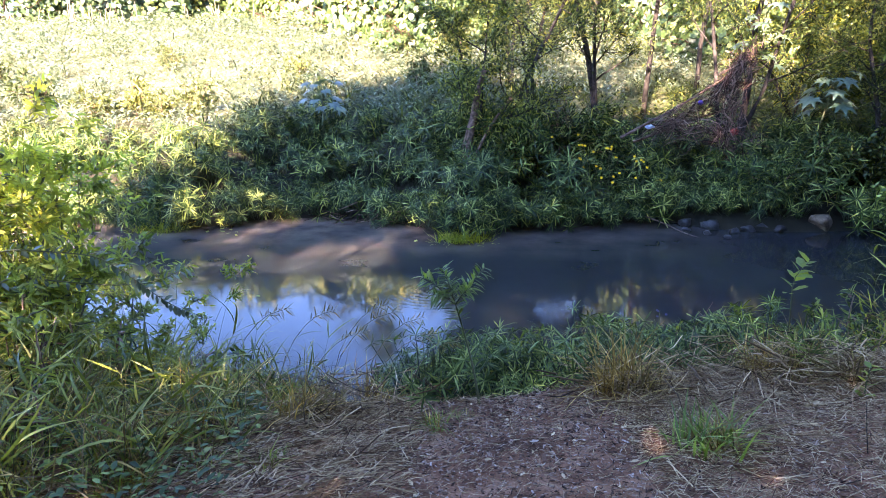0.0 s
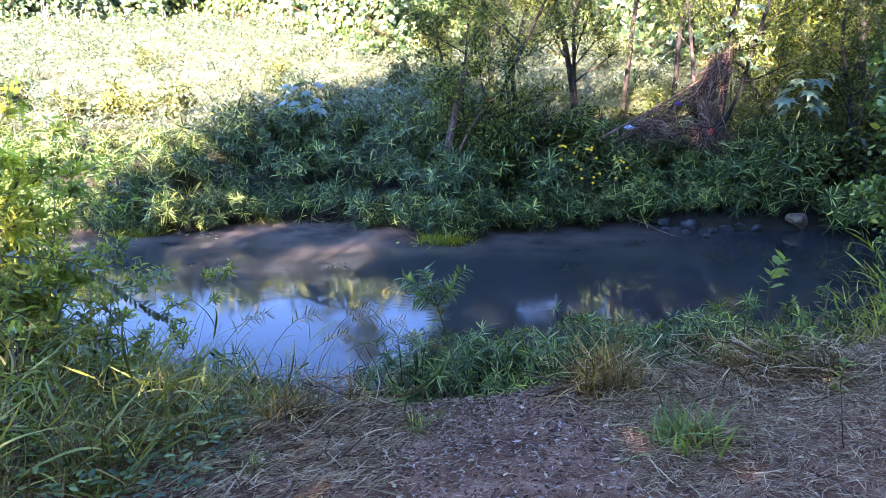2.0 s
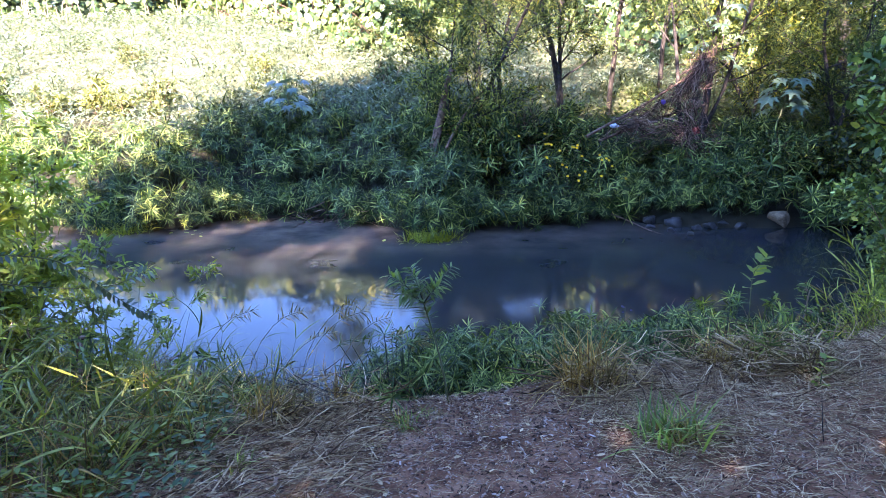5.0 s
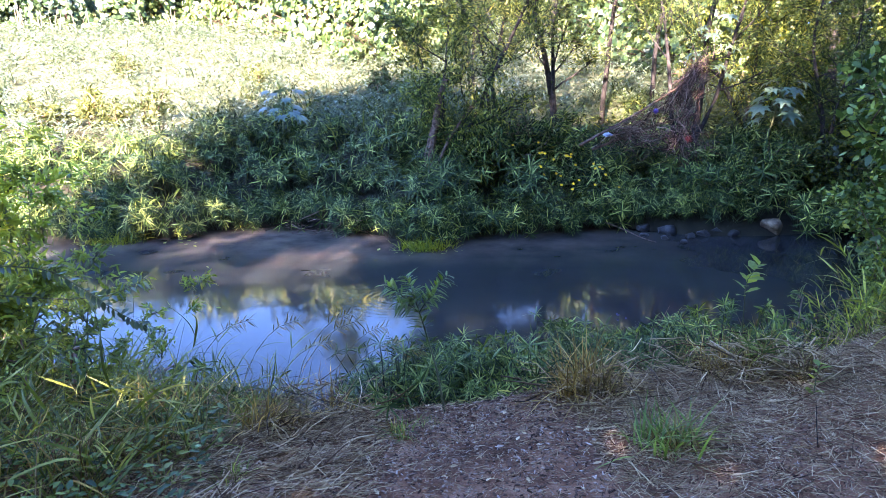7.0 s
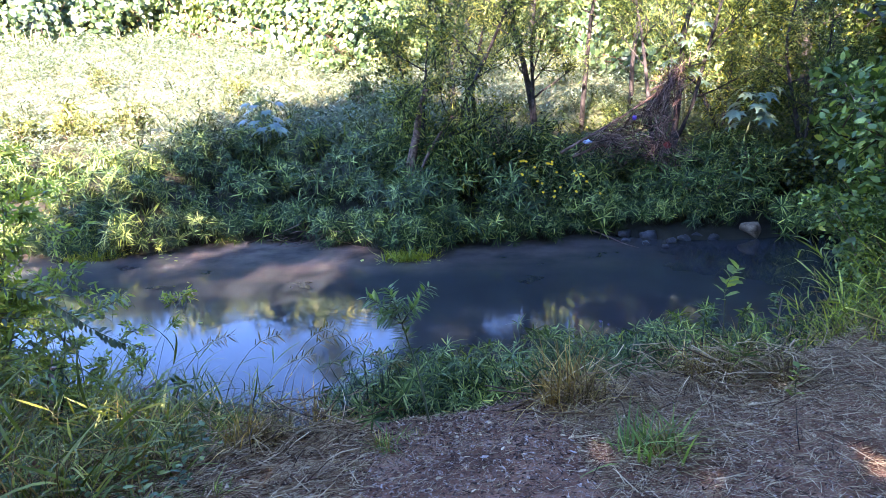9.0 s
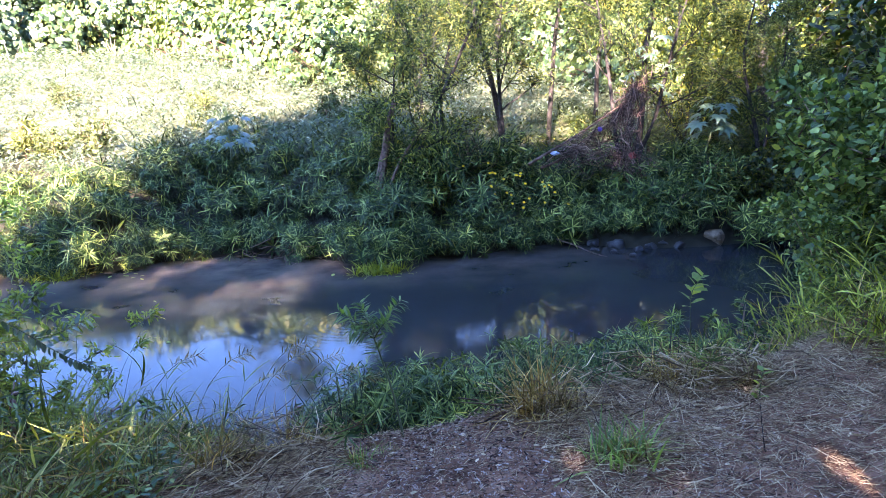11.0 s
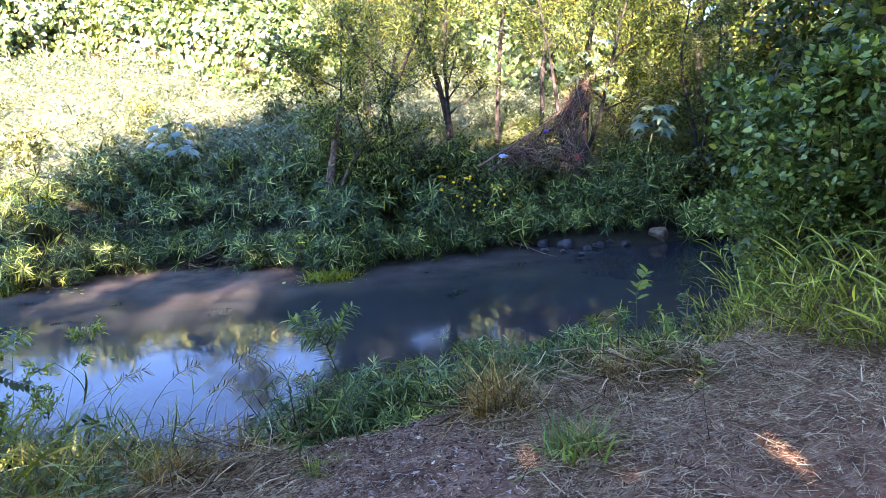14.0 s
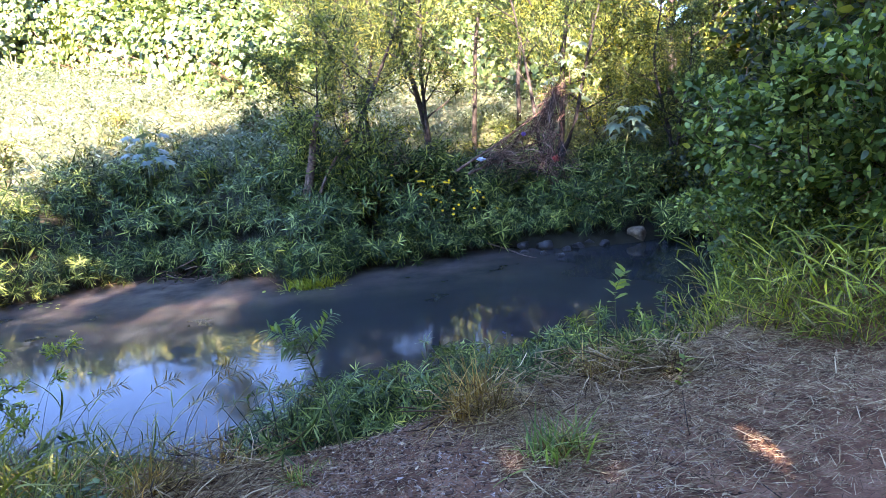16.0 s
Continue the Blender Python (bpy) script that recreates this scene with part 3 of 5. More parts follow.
def cane_grass(seed, stems=14, tall=0.8, leaf=0.3, width=0.011, spread=0.16, lean=0.28, each=5):
    """Grass with leafy stems: thin leaning stalks that carry arching blades along their length."""
    rng = np.random.default_rng(seed)
    stalks, blades = Geo(), Geo()
    forms = [blade_form(width / leaf, b, 6) for b in (0.25, 0.6, 1.0)]
    for _ in range(stems):
        az, tip = rng.uniform(0, 6.283), np.abs(rng.normal(0, lean))
        d = np.array([np.sin(tip) * np.cos(az), np.sin(tip) * np.sin(az), np.cos(tip)])
        h = tall * rng.uniform(0.5, 1.1)
        r, b = spread * np.sqrt(rng.uniform(0, 1)), rng.uniform(0, 6.283)
        s = np.linspace(0, 1, 7)[:, None]
        line = np.array([r * np.cos(b), r * np.sin(b), -0.03]) + d * s * h + np.array([np.cos(az), np.sin(az), -0.5]) * s**2.5 * h * rng.uniform(0.05, 0.3)
        stalks.tube(line, np.linspace(0.0026, 0.0012, 7), 3)
        u = np.sort(rng.uniform(0.08, 1, each)) * 5.999
        k = u.astype(int)
        pos = line[k] + (line[k + 1] - line[k]) * (u - k)[:, None]
        turn = rng.uniform(0, 6.283) + np.arange(each) * np.pi + rng.normal(0, 0.5, each)
        out = np.stack([np.cos(turn), np.sin(turn), np.zeros(each)], 1)
        dr = out * rng.uniform(0.35, 0.9, (each, 1)) + unit(line[k + 1] - line[k])
        for m, form in enumerate(forms):
            pick = np.arange(each) % 3 == m
            blades.many(form, pos[pick], turn_to(dr[pick], -out[pick] + [0, 0, 0.2], rng.normal(0, 0.5, pick.sum())), leaf * rng.uniform(0.5, 1.15, pick.sum()))
    return stalks, blades


def cane_tufts(seeds, label, group, green, tall, leaf, width, base, dry, stems=14, lean=0.28):
    out = []
    for s in seeds:
        stalks, blades = cane_grass(s, stems, tall, leaf, width, 0.17, lean)
        dead, husks = cane_grass(s + 300, dry, tall * 0.8, leaf * 0.8, width * 0.6, 0.17, lean * 1.6, 4)
        pieces = [("stem_mass", stalks, M["green_stem"]), ("foliage", blades, green), ("base_foliage", grass_tuft(s + 100, base, tall * 0.55, width * 0.75, 0.18, 0.5), green), ("dry_stem", dead, M["straw"]), ("dry_foliage", husks, M["dry_grass"])]
        out.append(plant_of("grass_tuft", label, "grass", group, pieces))
    return out


def tufts(seeds, name, label, group, mats, **kw):
    return [plant_of(name, label, "grass", group, [("foliage", grass_tuft(s, **kw), mats[0])] + ([("dry_foliage", grass_tuft(s + 500, **{**kw, "blades": kw["blades"] // 2, "stiff": 0.6}), mats[1])] if len(mats) > 1 else [])) for s in seeds]


left_grass = cane_tufts(range(60, 64), "tall green grass tuft with dry blades on the near bank", "tall grass on the near bank", M["grass"], 0.62, 0.28, 0.0095, 40, 11)
spots = []
for x in np.arange(-4.6, -1.0, 0.29):
    for y in np.arange(1.8, 4.9, 0.34):
        xx, yy = x + rng.uniform(-0.13, 0.13), y + rng.uniform(-0.15, 0.15)
        if yy > 2.5 + 1.1 * (xx + 1.1) and yy < near_water(xx) + 0.1:
            spots.append((xx, yy))
for x in np.arange(-1.6, -0.1, 0.2):
    spots.append((x, float(near_edge(x)) + rng.uniform(0.1, 0.9), 0.7))
spread_copies(left_grass, spots, rng, 0.7, 1.15)

right_grass = cane_tufts(range(70, 73), "tall light-green broad-bladed grass beside the dry straw", "tall grass beside the shrubs", M["sunlit_grass"], 1.05, 0.36, 0.015, 24, 9, 15, 0.3)
spots = [(3.45, 4.2, 0.7), (3.6, 3.85, 0.7), (3.75, 3.5, 0.8), (3.8, 4.4, 0.8), (3.9, 3.2), (3.95, 3.9), (4.1, 2.95), (4.25, 3.5), (4.4, 3.0), (4.2, 4.2), (4.6, 3.4), (3.0, 4.2, 0.4), (2.75, 4.1, 0.35), (3.25, 4.4, 0.5), (2.5, 4.0, 0.35), (3.9, 4.75), (3.65, 4.75, 0.7), (4.5, 3.9), (4.8, 3.0), (4.3, 2.7, 0.8)]
spread_copies(right_grass, spots, rng, 0.8, 1.1)

dry_tufts = tufts(range(80, 83), "dry_grass_tuft", "straw-coloured dry grass tuft with some green blades", "dry tufts at the bank edge", (M["dry_grass"],), blades=130, tall=0.36, width=0.005, spread=0.1, stiff=0.9)
spots = [(1.02, 3.25, 1.3), (1.14, 3.15, 1.2), (0.98, 3.12, 1.2), (2.0, 3.5), (2.2, 3.4), (2.35, 3.55), (2.5, 3.3), (1.85, 3.7), (-0.75, 3.0), (-0.5, 3.15), (-0.9, 2.85), (2.15, 3.75)]
spread_copies(dry_tufts, spots, rng, 0.8, 1.2)
small_tufts = tufts(range(90, 93), "grass_tuft", "small bright green grass tuft on bare ground", "small tufts on bare ground", (M["fresh_grass"], M["dry_grass"]), blades=110, tall=0.21, width=0.007, spread=0.11, stiff=0.5)
spots = [(1.29, 2.45, 1.5), (1.36, 2.5, 1.1), (-0.1, 2.75, 0.7), (0.05, 2.85, 0.5), (-0.27, 2.5, 0.3), (-0.9, 2.3, 0.7), (-1.2, 2.25, 0.9), (-1.5, 2.1, 1.0)]
spread_copies(small_tufts, spots, rng, 0.9, 1.1)


def bent(rng, start, d, length, n=6, wander=0.12, rise=0.0):
    pts = [np.array(start, float)]
    d = np.array(d, float) / np.linalg.norm(d)
    for _ in range(n):
        d = d + rng.normal(size=3) * wander + np.array([0, 0, rise])
        d /= np.linalg.norm(d)
        pts.append(pts[-1] + d * length / n)
    return np.array(pts)


def tree(seed, tall=7.0, r0=0.09, lean=(0, 0), stems=1, limbs=14, reach=1.8, clear=0.25, twigs=6, leaf_n=38, leaf=0.16, narrow=0.16, hang=0.5, cloud=0.3, rise=0.08, sides=7, forms=None):
    """A tapered trunk with limbs and twigs, and a ragged crown of single leaves round the twigs."""
    rng = np.random.default_rng(seed)
    wood, crown = Geo(), Geo()
    forms = forms or [simple_leaf(narrow, d) for d in (0.1, 0.35)]
    for s in range(stems):
        d0 = np.array([lean[0] + (rng.normal() * 0.22 if stems > 1 else 0), lean[1] + (rng.normal() * 0.22 if stems > 1 else 0), 1.0])
        h = tall * (1 if s == 0 else rng.uniform(0.6, 0.95))
        trunk = bent(rng, rng.normal(size=3) * [0.06, 0.06, 0] * (stems > 1) + [0, 0, -0.1], d0, h, 12, 0.07, 0.02)
        wood.tube(trunk, np.linspace(1, 0.12, 13) ** 0.9 * r0 * (1 if s == 0 else 0.7), sides)
        for k in range(limbs // stems):
            u = clear + (1 - clear) * (k + rng.uniform(0, 1)) / (limbs // stems)
            u = min(u, 0.98)
            p = trunk[0] + 0
            f = u * 12
            a = int(f)
            p = trunk[a] + (trunk[min(a + 1, 12)] - trunk[a]) * (f - a)
            az = k * 2.4 + rng.uniform(-0.5, 0.5)
            shape = np.sin(np.pi * min(1, 0.22 + 0.75 * (u - clear) / (1 - clear))) ** 0.7
            ln = reach * shape * rng.uniform(0.6, 1.15)
            limb = bent(rng, p, (np.cos(az), np.sin(az), rng.uniform(0.25, 0.8)), ln, 6, 0.13, rise)
            wood.tube(limb, np.linspace(1, 0.2, 7) * r0 * 0.32 * (1.1 - 0.6 * u), 4)
            for t in range(twigs):
                b = min(6, 1 + int(rng.uniform(0.15, 1) * 6))
                twig = bent(rng, limb[b], limb[b] - limb[b - 1] + rng.normal(size=3) * 0.25 * ln / 3, ln * rng.uniform(0.25, 0.5), 4, 0.2, 0)
                wood.tube(twig, np.linspace(0.012, 0.003, 5), 3)
                n = leaf_n
                w = rng.uniform(0, 4, n)
                b0 = w.astype(int)
                pos = twig[b0] + (twig[b0 + 1] - twig[b0]) * (w - b0)[:, None] + rng.normal(size=(n, 3)) * cloud * rng.uniform(0.25, 1, (n, 1)) * [1, 1, 0.8]
                dr = unit(twig[-1] - twig[0] + 1e-6) + rng.normal(size=(n, 3)) * 0.7 - [0, 0, hang]
                up = rng.normal(size=(n, 3)) + [0, 0, 1.0]
                half = n // 2
                for m, form in enumerate(forms):
                    sl = slice(0, half) if m == 0 else slice(half, n)
                    crown.many(form, pos[sl], turn_to(dr[sl], up[sl]), leaf * rng.uniform(0.6, 1.2, len(pos[sl])))
    return wood, crown


def plant_tree(name, label, spot, wood, crown, leaf_material, group="", turn=0.0, size=1.0):
    ob = plant_of(name, label, "tree", group, [("trunk", wood, M["bark"]), ("crown", crown, leaf_material)])
    ob.matrix_basis = place_on(spot[0], spot[1], turn, size, 0.05)
    return ob


feather = dict(leaf=0.13, narrow=0.2, hang=0.3, cloud=0.27, leaf_n=95)
t_a = plant_tree("feathery_tree", "small feathery grey-green tree with a crooked peeling trunk", (0.45, 13.7), *tree(201, 5.5, 0.07, (0.08, 0.05), 3, 27, 1.5, 0.16, 7, **feather), M["tree_leaf"], "trees on the far bank")
t_b = plant_tree("feathery_tree", "slender dark-stemmed tree with thin feathery foliage", (4.75, 17.0), *tree(202, 9.5, 0.075, (0.03, 0.0), 1, 20, 1.7, 0.28, 6, **feather), M["tree_leaf"], "trees on the far bank")
t_c = plant_tree("feathery_tree", "bushy feathery tree with drooping light-green foliage", (3.2, 15.6), *tree(203, 7.5, 0.09, (-0.1, 0.05), 2, 28, 1.8, 0.2, 6, **feather), M["tree_leaf"], "trees on the far bank")
t_d = plant_tree("feathery_tree", "leaning multi-stemmed tree holding tangled flood debris", (5.6, 13.6), *tree(204, 8.0, 0.085, (0.15, 0.1), 3, 24, 1.8, 0.28, 6, **feather), M["tree_leaf"], "trees on the far bank")
for n, (x, y, s) in enumerate([(1.4, 19.5, 0.85), (6.6, 18.6, 1.0), (8.2, 16.0, 1.0), (1.6, 16.2, 0.7)]):
    c = copy_thing((t_c, t_b, t_a)[n % 3], Matrix.Identity(4))
    c.matrix_basis = place_on(x, y, 70 * n + 40, s, 0.05)
for n, (x, y, s) in enumerate([(8.9, 13.5, 0.7), (10.2, 13.9, 0.75)]):
    c = copy_thing((t_c, t_a)[n % 2], Matrix.Identity(4))
    c.matrix_basis = place_on(x, y, 95 * n + 15, s, 0.05)
broad = dict(leaf=0.26, narrow=0.5, hang=0.25, cloud=0.42, leaf_n=22)
big_a = plant_tree("broadleaf_tree", "tall dark broadleaf tree above the far bank", (14.0, 20.0), *tree(210, 12.0, 0.2, (-0.05, 0), 1, 36, 3.2, 0.12, 8, **broad), M["dark_leaf"], "tall trees on the far bank")
big_b = plant_tree("broadleaf_tree", "tall dark broadleaf tree above the far bank", (14.5, 14.5), *tree(211, 13.0, 0.22, (0.0, 0), 1, 38, 3.4, 0.1, 8, **broad), M["dark_leaf"], "tall trees on the far bank")
for n, (x, y, s) in enumerate([(9.4, 23.5, 0.95), (18.0, 17.0, 1.0), (17.5, 10.0, 1.0), (15.0, 5.5, 0.9), (17.0, 23.0, 1.0), (23.0, 22.0, 1.1), (24.0, 13.0, 1.1), (-8.6, 46.0, 0.95), (9.0, 47.0, 1.0), (17.0, 46.0, 1.1), (3.5, 48.0, 0.9), (24.0, 30.0, 1.0), (15.0, 29.0, 0.95), (20.5, 27.0, 1.0), (3.0, 33.0, 0.8), (6.5, 34.5, 0.9), (10.0, 35.0, 1.0), (1.2, 36.0, 0.75), (12.2, 19.0, 0.9)]):
    c = copy_thing((big_a, big_b)[n % 2], Matrix.Identity(4))
    c.matrix_basis = place_on(x, y, 47 * n + 20, s, 0.05)
# unseen trees, placed where their crowns throw shade over the banks
shade = dict(leaf=0.52, narrow=0.45, hang=0.25, cloud=0.62, leaf_n=19)
big_c = plant_tree("shade_tree", "tall unseen broadleaf tree added to shade the banks", (2.5, -7.5), *tree(212, 15.5, 0.26, (0.0, 0), 1, 42, 4.2, 0.28, 6, **shade), M["dark_leaf"], "tall shade trees behind the path")
for n, (x, y, s) in enumerate([(-0.9, -7.5, 1.0), (7.5, -7.0, 0.9), (11.5, -3.5, 0.8), (-0.5, -10.5, 1.05), (5.0, -10.5, 0.9), (-1.5, -12.5, 1.08), (10.5, -10.0, 0.9), (0.4, -7.8, 0.8), (-1.9, -8.6, 0.84), (4.0, -8.0, 0.92), (-4.6, -8.4, 0.8), (-6.8, -9.6, 0.78), (-10.2, -4.5, 0.5), (-8.2, -4.2, 0.48), (-7.0, -4.5, 0.45), (-12.4, -5.0, 0.5), (16.0, -6.0, 1.0), (16.0, 0.0, 0.95)]):
    c = copy_thing(big_c, Matrix.Identity(4))
    c.matrix_basis = place_on(x, y, 67 * n + 20, s, 0.05)
# unseen too: high crowns shade the far bank, sun passes below onto the water
high = dict(leaf=0.62, narrow=0.45, hang=0.25, cloud=0.62, leaf_n=19)
big_d = plant_tree("shade_tree", "tall unseen bare-stemmed tree added to shade the far bank", (-9.4, -5.0), *tree(213, 14.5, 0.11, (0.0, 0), 1, 38, 3.9, 0.46, 6, **high), M["dark_leaf"], "tall shade trees behind the path")
for x, y, s in [(-6.3, -4.9, 1.03), (-3.6, -5.6, 0.77)]:
    c = copy_thing(big_d, Matrix.Identity(4))
    c.matrix_basis = place_on(x, y, 130, s, 0.05)


# ---- meadow and vine thicket ----
def meadow(seed, n, x0, x1, first, depth, near_gap, only=None):
    """Rank weeds in uneven clumps: leafy stems, grass blades, and gaps between them."""
    rng = np.random.default_rng(seed)
    g = Geo()
    x, y = rng.uniform(x0, x1, n), first + rng.beta(1.0, 1.7, n) * depth
    keep = y > far_water(x) + near_gap(x)
    x, y = x[keep], y[keep]
    lump = np.array([noise.noise((p * 0.8, q * 0.8, 4.0)) + 0.5 * noise.noise((p * 2.1, q * 2.1, 7.0)) for p, q in zip(x, y)])
    keep = lump > rng.uniform(-0.75, -0.1, len(x))
    x, y, lump = x[keep], y[keep], lump[keep]
    n = len(x)
    z = height(x, y)
    tall = rng.uniform(0.3, 0.75, n) * np.clip(0.8 + 1.1 * lump, 0.3, 1.7)
    form, blade = simple_leaf(0.3, 0.35), blade_form(0.03, 0.6, 2)
    far = 1 + np.clip((y - 20) / 25, 0, 1)
    for k in range(11):
        u = rng.uniform(0.15, 1, n)
        pos = np.stack([x + rng.normal(0, 0.16, n), y + rng.normal(0, 0.16, n), z + tall * u], 1)
        az = rng.uniform(0, 6.283, n)
        d = np.stack([np.cos(az), np.sin(az), rng.uniform(-0.3, 0.9, n)], 1)
        g.many(form, pos, turn_to(d), rng.uniform(0.1, 0.24, n) * far)
    for k in range(2):
        az = rng.uniform(0, 6.283, n)
        g.many(blade, np.stack([x, y, z - 0.03], 1), turn_to(np.stack([np.cos(az) * 0.3, np.sin(az) * 0.3, np.ones(n)], 1), np.stack([-np.cos(az), -np.sin(az), np.zeros(n)], 1)), tall * rng.uniform(0.8, 1.3, n))
    return g


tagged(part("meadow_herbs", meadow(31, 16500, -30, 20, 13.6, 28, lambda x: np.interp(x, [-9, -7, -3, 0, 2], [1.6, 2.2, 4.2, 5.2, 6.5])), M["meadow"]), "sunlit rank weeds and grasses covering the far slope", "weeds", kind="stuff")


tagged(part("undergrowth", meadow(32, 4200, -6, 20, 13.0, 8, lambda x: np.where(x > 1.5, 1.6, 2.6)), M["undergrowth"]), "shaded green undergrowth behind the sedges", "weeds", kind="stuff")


def seed_spikes():
    rng = np.random.default_rng(33)
    g = Geo()
    n = 50
    hub = rng.integers(0, 9, n)
    x, y = np.linspace(-27, -3, 9)[hub] + rng.normal(0, 0.9, n), 31 + 6 * ((hub * 5) % 7) / 7 + rng.normal(0, 0.8, n)
    z = height(x, y)
    for p, q, h in zip(x, y, z):
        tall = rng.uniform(0.8, 1.5)
        line = bent(rng, (p, q, h), (rng.normal() * 0.1, rng.normal() * 0.1, 1), tall, 4, 0.06)
        g.tube(line, [0.008, 0.007, 0.018, 0.022, 0.006], 5)
    return g


tagged(part("seed_spikes", seed_spikes(), M["seed"]), "brown seed spikes standing above the meadow", "weeds", kind="stuff")


def thicket(seed, centre, size, leaves, leaf=0.3, label="dense climbing vine thicket with large sunlit leaves", group="vine thickets above the meadow"):
    """A mound of climbing vine: an uneven dark body of stems wrapped in overlapping leaves."""
    rng = np.random.default_rng(seed)
    d = ball_dirs(rng, leaves)
    d[:, 2] = np.abs(d[:, 2])

    def radius(u):
        return np.array([0.7 + 0.95 * abs(noise.noise(Vector(a) * 2.8 + Vector((seed, 0, 0)))) + 0.4 * abs(noise.noise(Vector(a) * 7)) + 0.1 * noise.noise(Vector(a) * 15) for a in u])

    r = radius(d) * rng.uniform(0.86, 1.03, leaves)
    pos = d * r[:, None] * size
    nrm = unit(d / np.array(size))
    g = Geo()
    side = unit(np.cross(nrm, rng.normal(size=(leaves, 3))))
    along = unit(side + nrm * 0.25 - np.array([0, 0, 0.55]))
    g.many(round_leaf(0.9, 0.3, 0.22), pos, turn_to(along, nrm + rng.normal(size=(leaves, 3)) * 0.4), leaf * rng.uniform(0.6, 1.2, leaves))
    core = Geo()
    for _ in range(70):
        a = ball_dirs(rng, 1)[0]
        a[2] = abs(a[2])
        core.tube(bent(rng, np.array([a[0] * 0.5, a[1] * 0.5, 0]) * size, a * size, np.linalg.norm(a * size) * 0.8, 6, 0.15), np.linspace(0.05, 0.012, 7), 4)
    ob = plant_of("vine_thicket", label, "vine", group, [("foliage", g, M["vine"]), ("stem_mass", core, M["twig"])])
    ob.location = (centre[0], centre[1], float(height(centre[0], centre[1])) - 0.2)
    return ob


for n, (x, y, s) in enumerate([(-13.0, 41.0, (6.4, 3.6, 4.9)), (-5.5, 41.5, (6.4, 3.6, 4.7)), (-21.0, 40.0, (6.4, 3.6, 4.8)), (1.5, 41.0, (5.4, 3.4, 4.2)), (-29.5, 39.0, (6.5, 3.6, 4.4)), (9.0, 40.5, (5.6, 3.6, 4.0)), (17.5, 40.0, (6.0, 3.6, 4.2)), (-38, 38, (6.5, 3.8, 4.4)), (-17.5, 44.0, (6.0, 3.6, 3.8)), (-2.0, 45.0, (6.0, 3.6, 3.8))]):
    thicket(300 + n, (x, y), s, 15000 if -24 < x < 10 else 3500, 0.28)
for n, (x, y, s) in enumerate([(-8.2, 36.5, (4.0, 2.5, 3.2)), (-4.4, 31.0, (3.0, 2.2, 3.0)), (-1.2, 27.0, (2.6, 2.0, 2.7)), (11.8, 24.0, (4.4, 2.6, 4.2)), (10.0, 29.0, (4.4, 2.6, 5.4)), (19.0, 21.0, (4.6, 3.0, 4.4)), (15.8, 16.5, (3.2, 2.4, 3.4)), (24.0, 18.0, (4.5, 3.0, 4.5))]):
    thicket(330 + n, (x, y), s, 5000, 0.25)

# unseen mounds, added to keep low sun and ground bounce off the banks
for n, (x, y, s) in enumerate([(-17.0, -9.5, (5.0, 2.6, 5.0)), (-9.5, -10.5, (5.0, 2.6, 5.2)), (-2.0, -11.0, (5.0, 2.6, 5.0)), (5.5, -11.5, (5.0, 2.6, 5.2)), (13.0, -10.5, (5.0, 2.6, 5.0)), (20.0, -7.0, (4.0, 3.0, 5.0)), (1.5, -6.8, (3.6, 1.4, 2.4)), (9.0, -6.5, (3.6, 1.4, 2.4)), (-5.5, -6.5, (3.6, 1.4, 2.4))]):
    thicket(350 + n, (x, y), s, 3000, 0.5, "unseen vine thicket added to block light from behind", "vine thickets behind the path")


# ---- shrubs on the near bank ----
oval = [round_leaf(0.5, 0.15), round_leaf(0.55, 0.4)]


def shrub(name, label, group, proto_seed, spots, material, tall=2.0, leaf=0.11, forms=oval, stems=6, limbs=30, reach=0.7, twigs=5, leaf_n=16, cloud=0.07, clear=0.12, thick=0.022, wood="twig"):
    protos = []
    for s in range(2):
        w, c = tree(proto_seed + s, tall, thick, (0, 0), stems, limbs, reach, clear, twigs, leaf_n=leaf_n, leaf=leaf, hang=0.25, cloud=cloud, forms=forms, sides=5)
        protos.append(plant_of(name, label, "shrub", group, [("stem_mass", w, M[wood]), ("foliage", c, material)]))
    r = np.random.default_rng(proto_seed)
    spread_copies(protos, spots, r, 0.9, 1.15, 0.05)


shrub("broadleaf_shrub", "leafy green shrub overhanging the near water edge", "shrubs along the near bank", 400,
      [(5.35, 5.2), (5.8, 4.8), (5.9, 5.9), (6.4, 5.3), (6.4, 4.4), (6.9, 6.1), (7.2, 5.0), (5.7, 3.9, 0.9), (4.9, 5.5, 0.6), (4.75, 4.9, 0.5), (5.2, 6.1, 0.6)], M["bush_leaf"], 2.75, 0.105, limbs=66, leaf_n=30, cloud=0.12, reach=0.85, clear=0.06)
shrub("streamside_tree", "small leafy tree leaning over the near water edge", "small trees along the near bank", 404,
      [(7.9, 7.4), (8.8, 8.2), (9.7, 8.9), (10.7, 9.7), (9.2, 7.0, 1.1), (8.2, 6.3, 1.05), (10.6, 8.0, 1.15), (12.0, 10.4, 1.2)], M["dark_leaf"], 4.8, 0.15, stems=5, limbs=60, leaf_n=22, cloud=0.22, reach=1.3, clear=0.1)
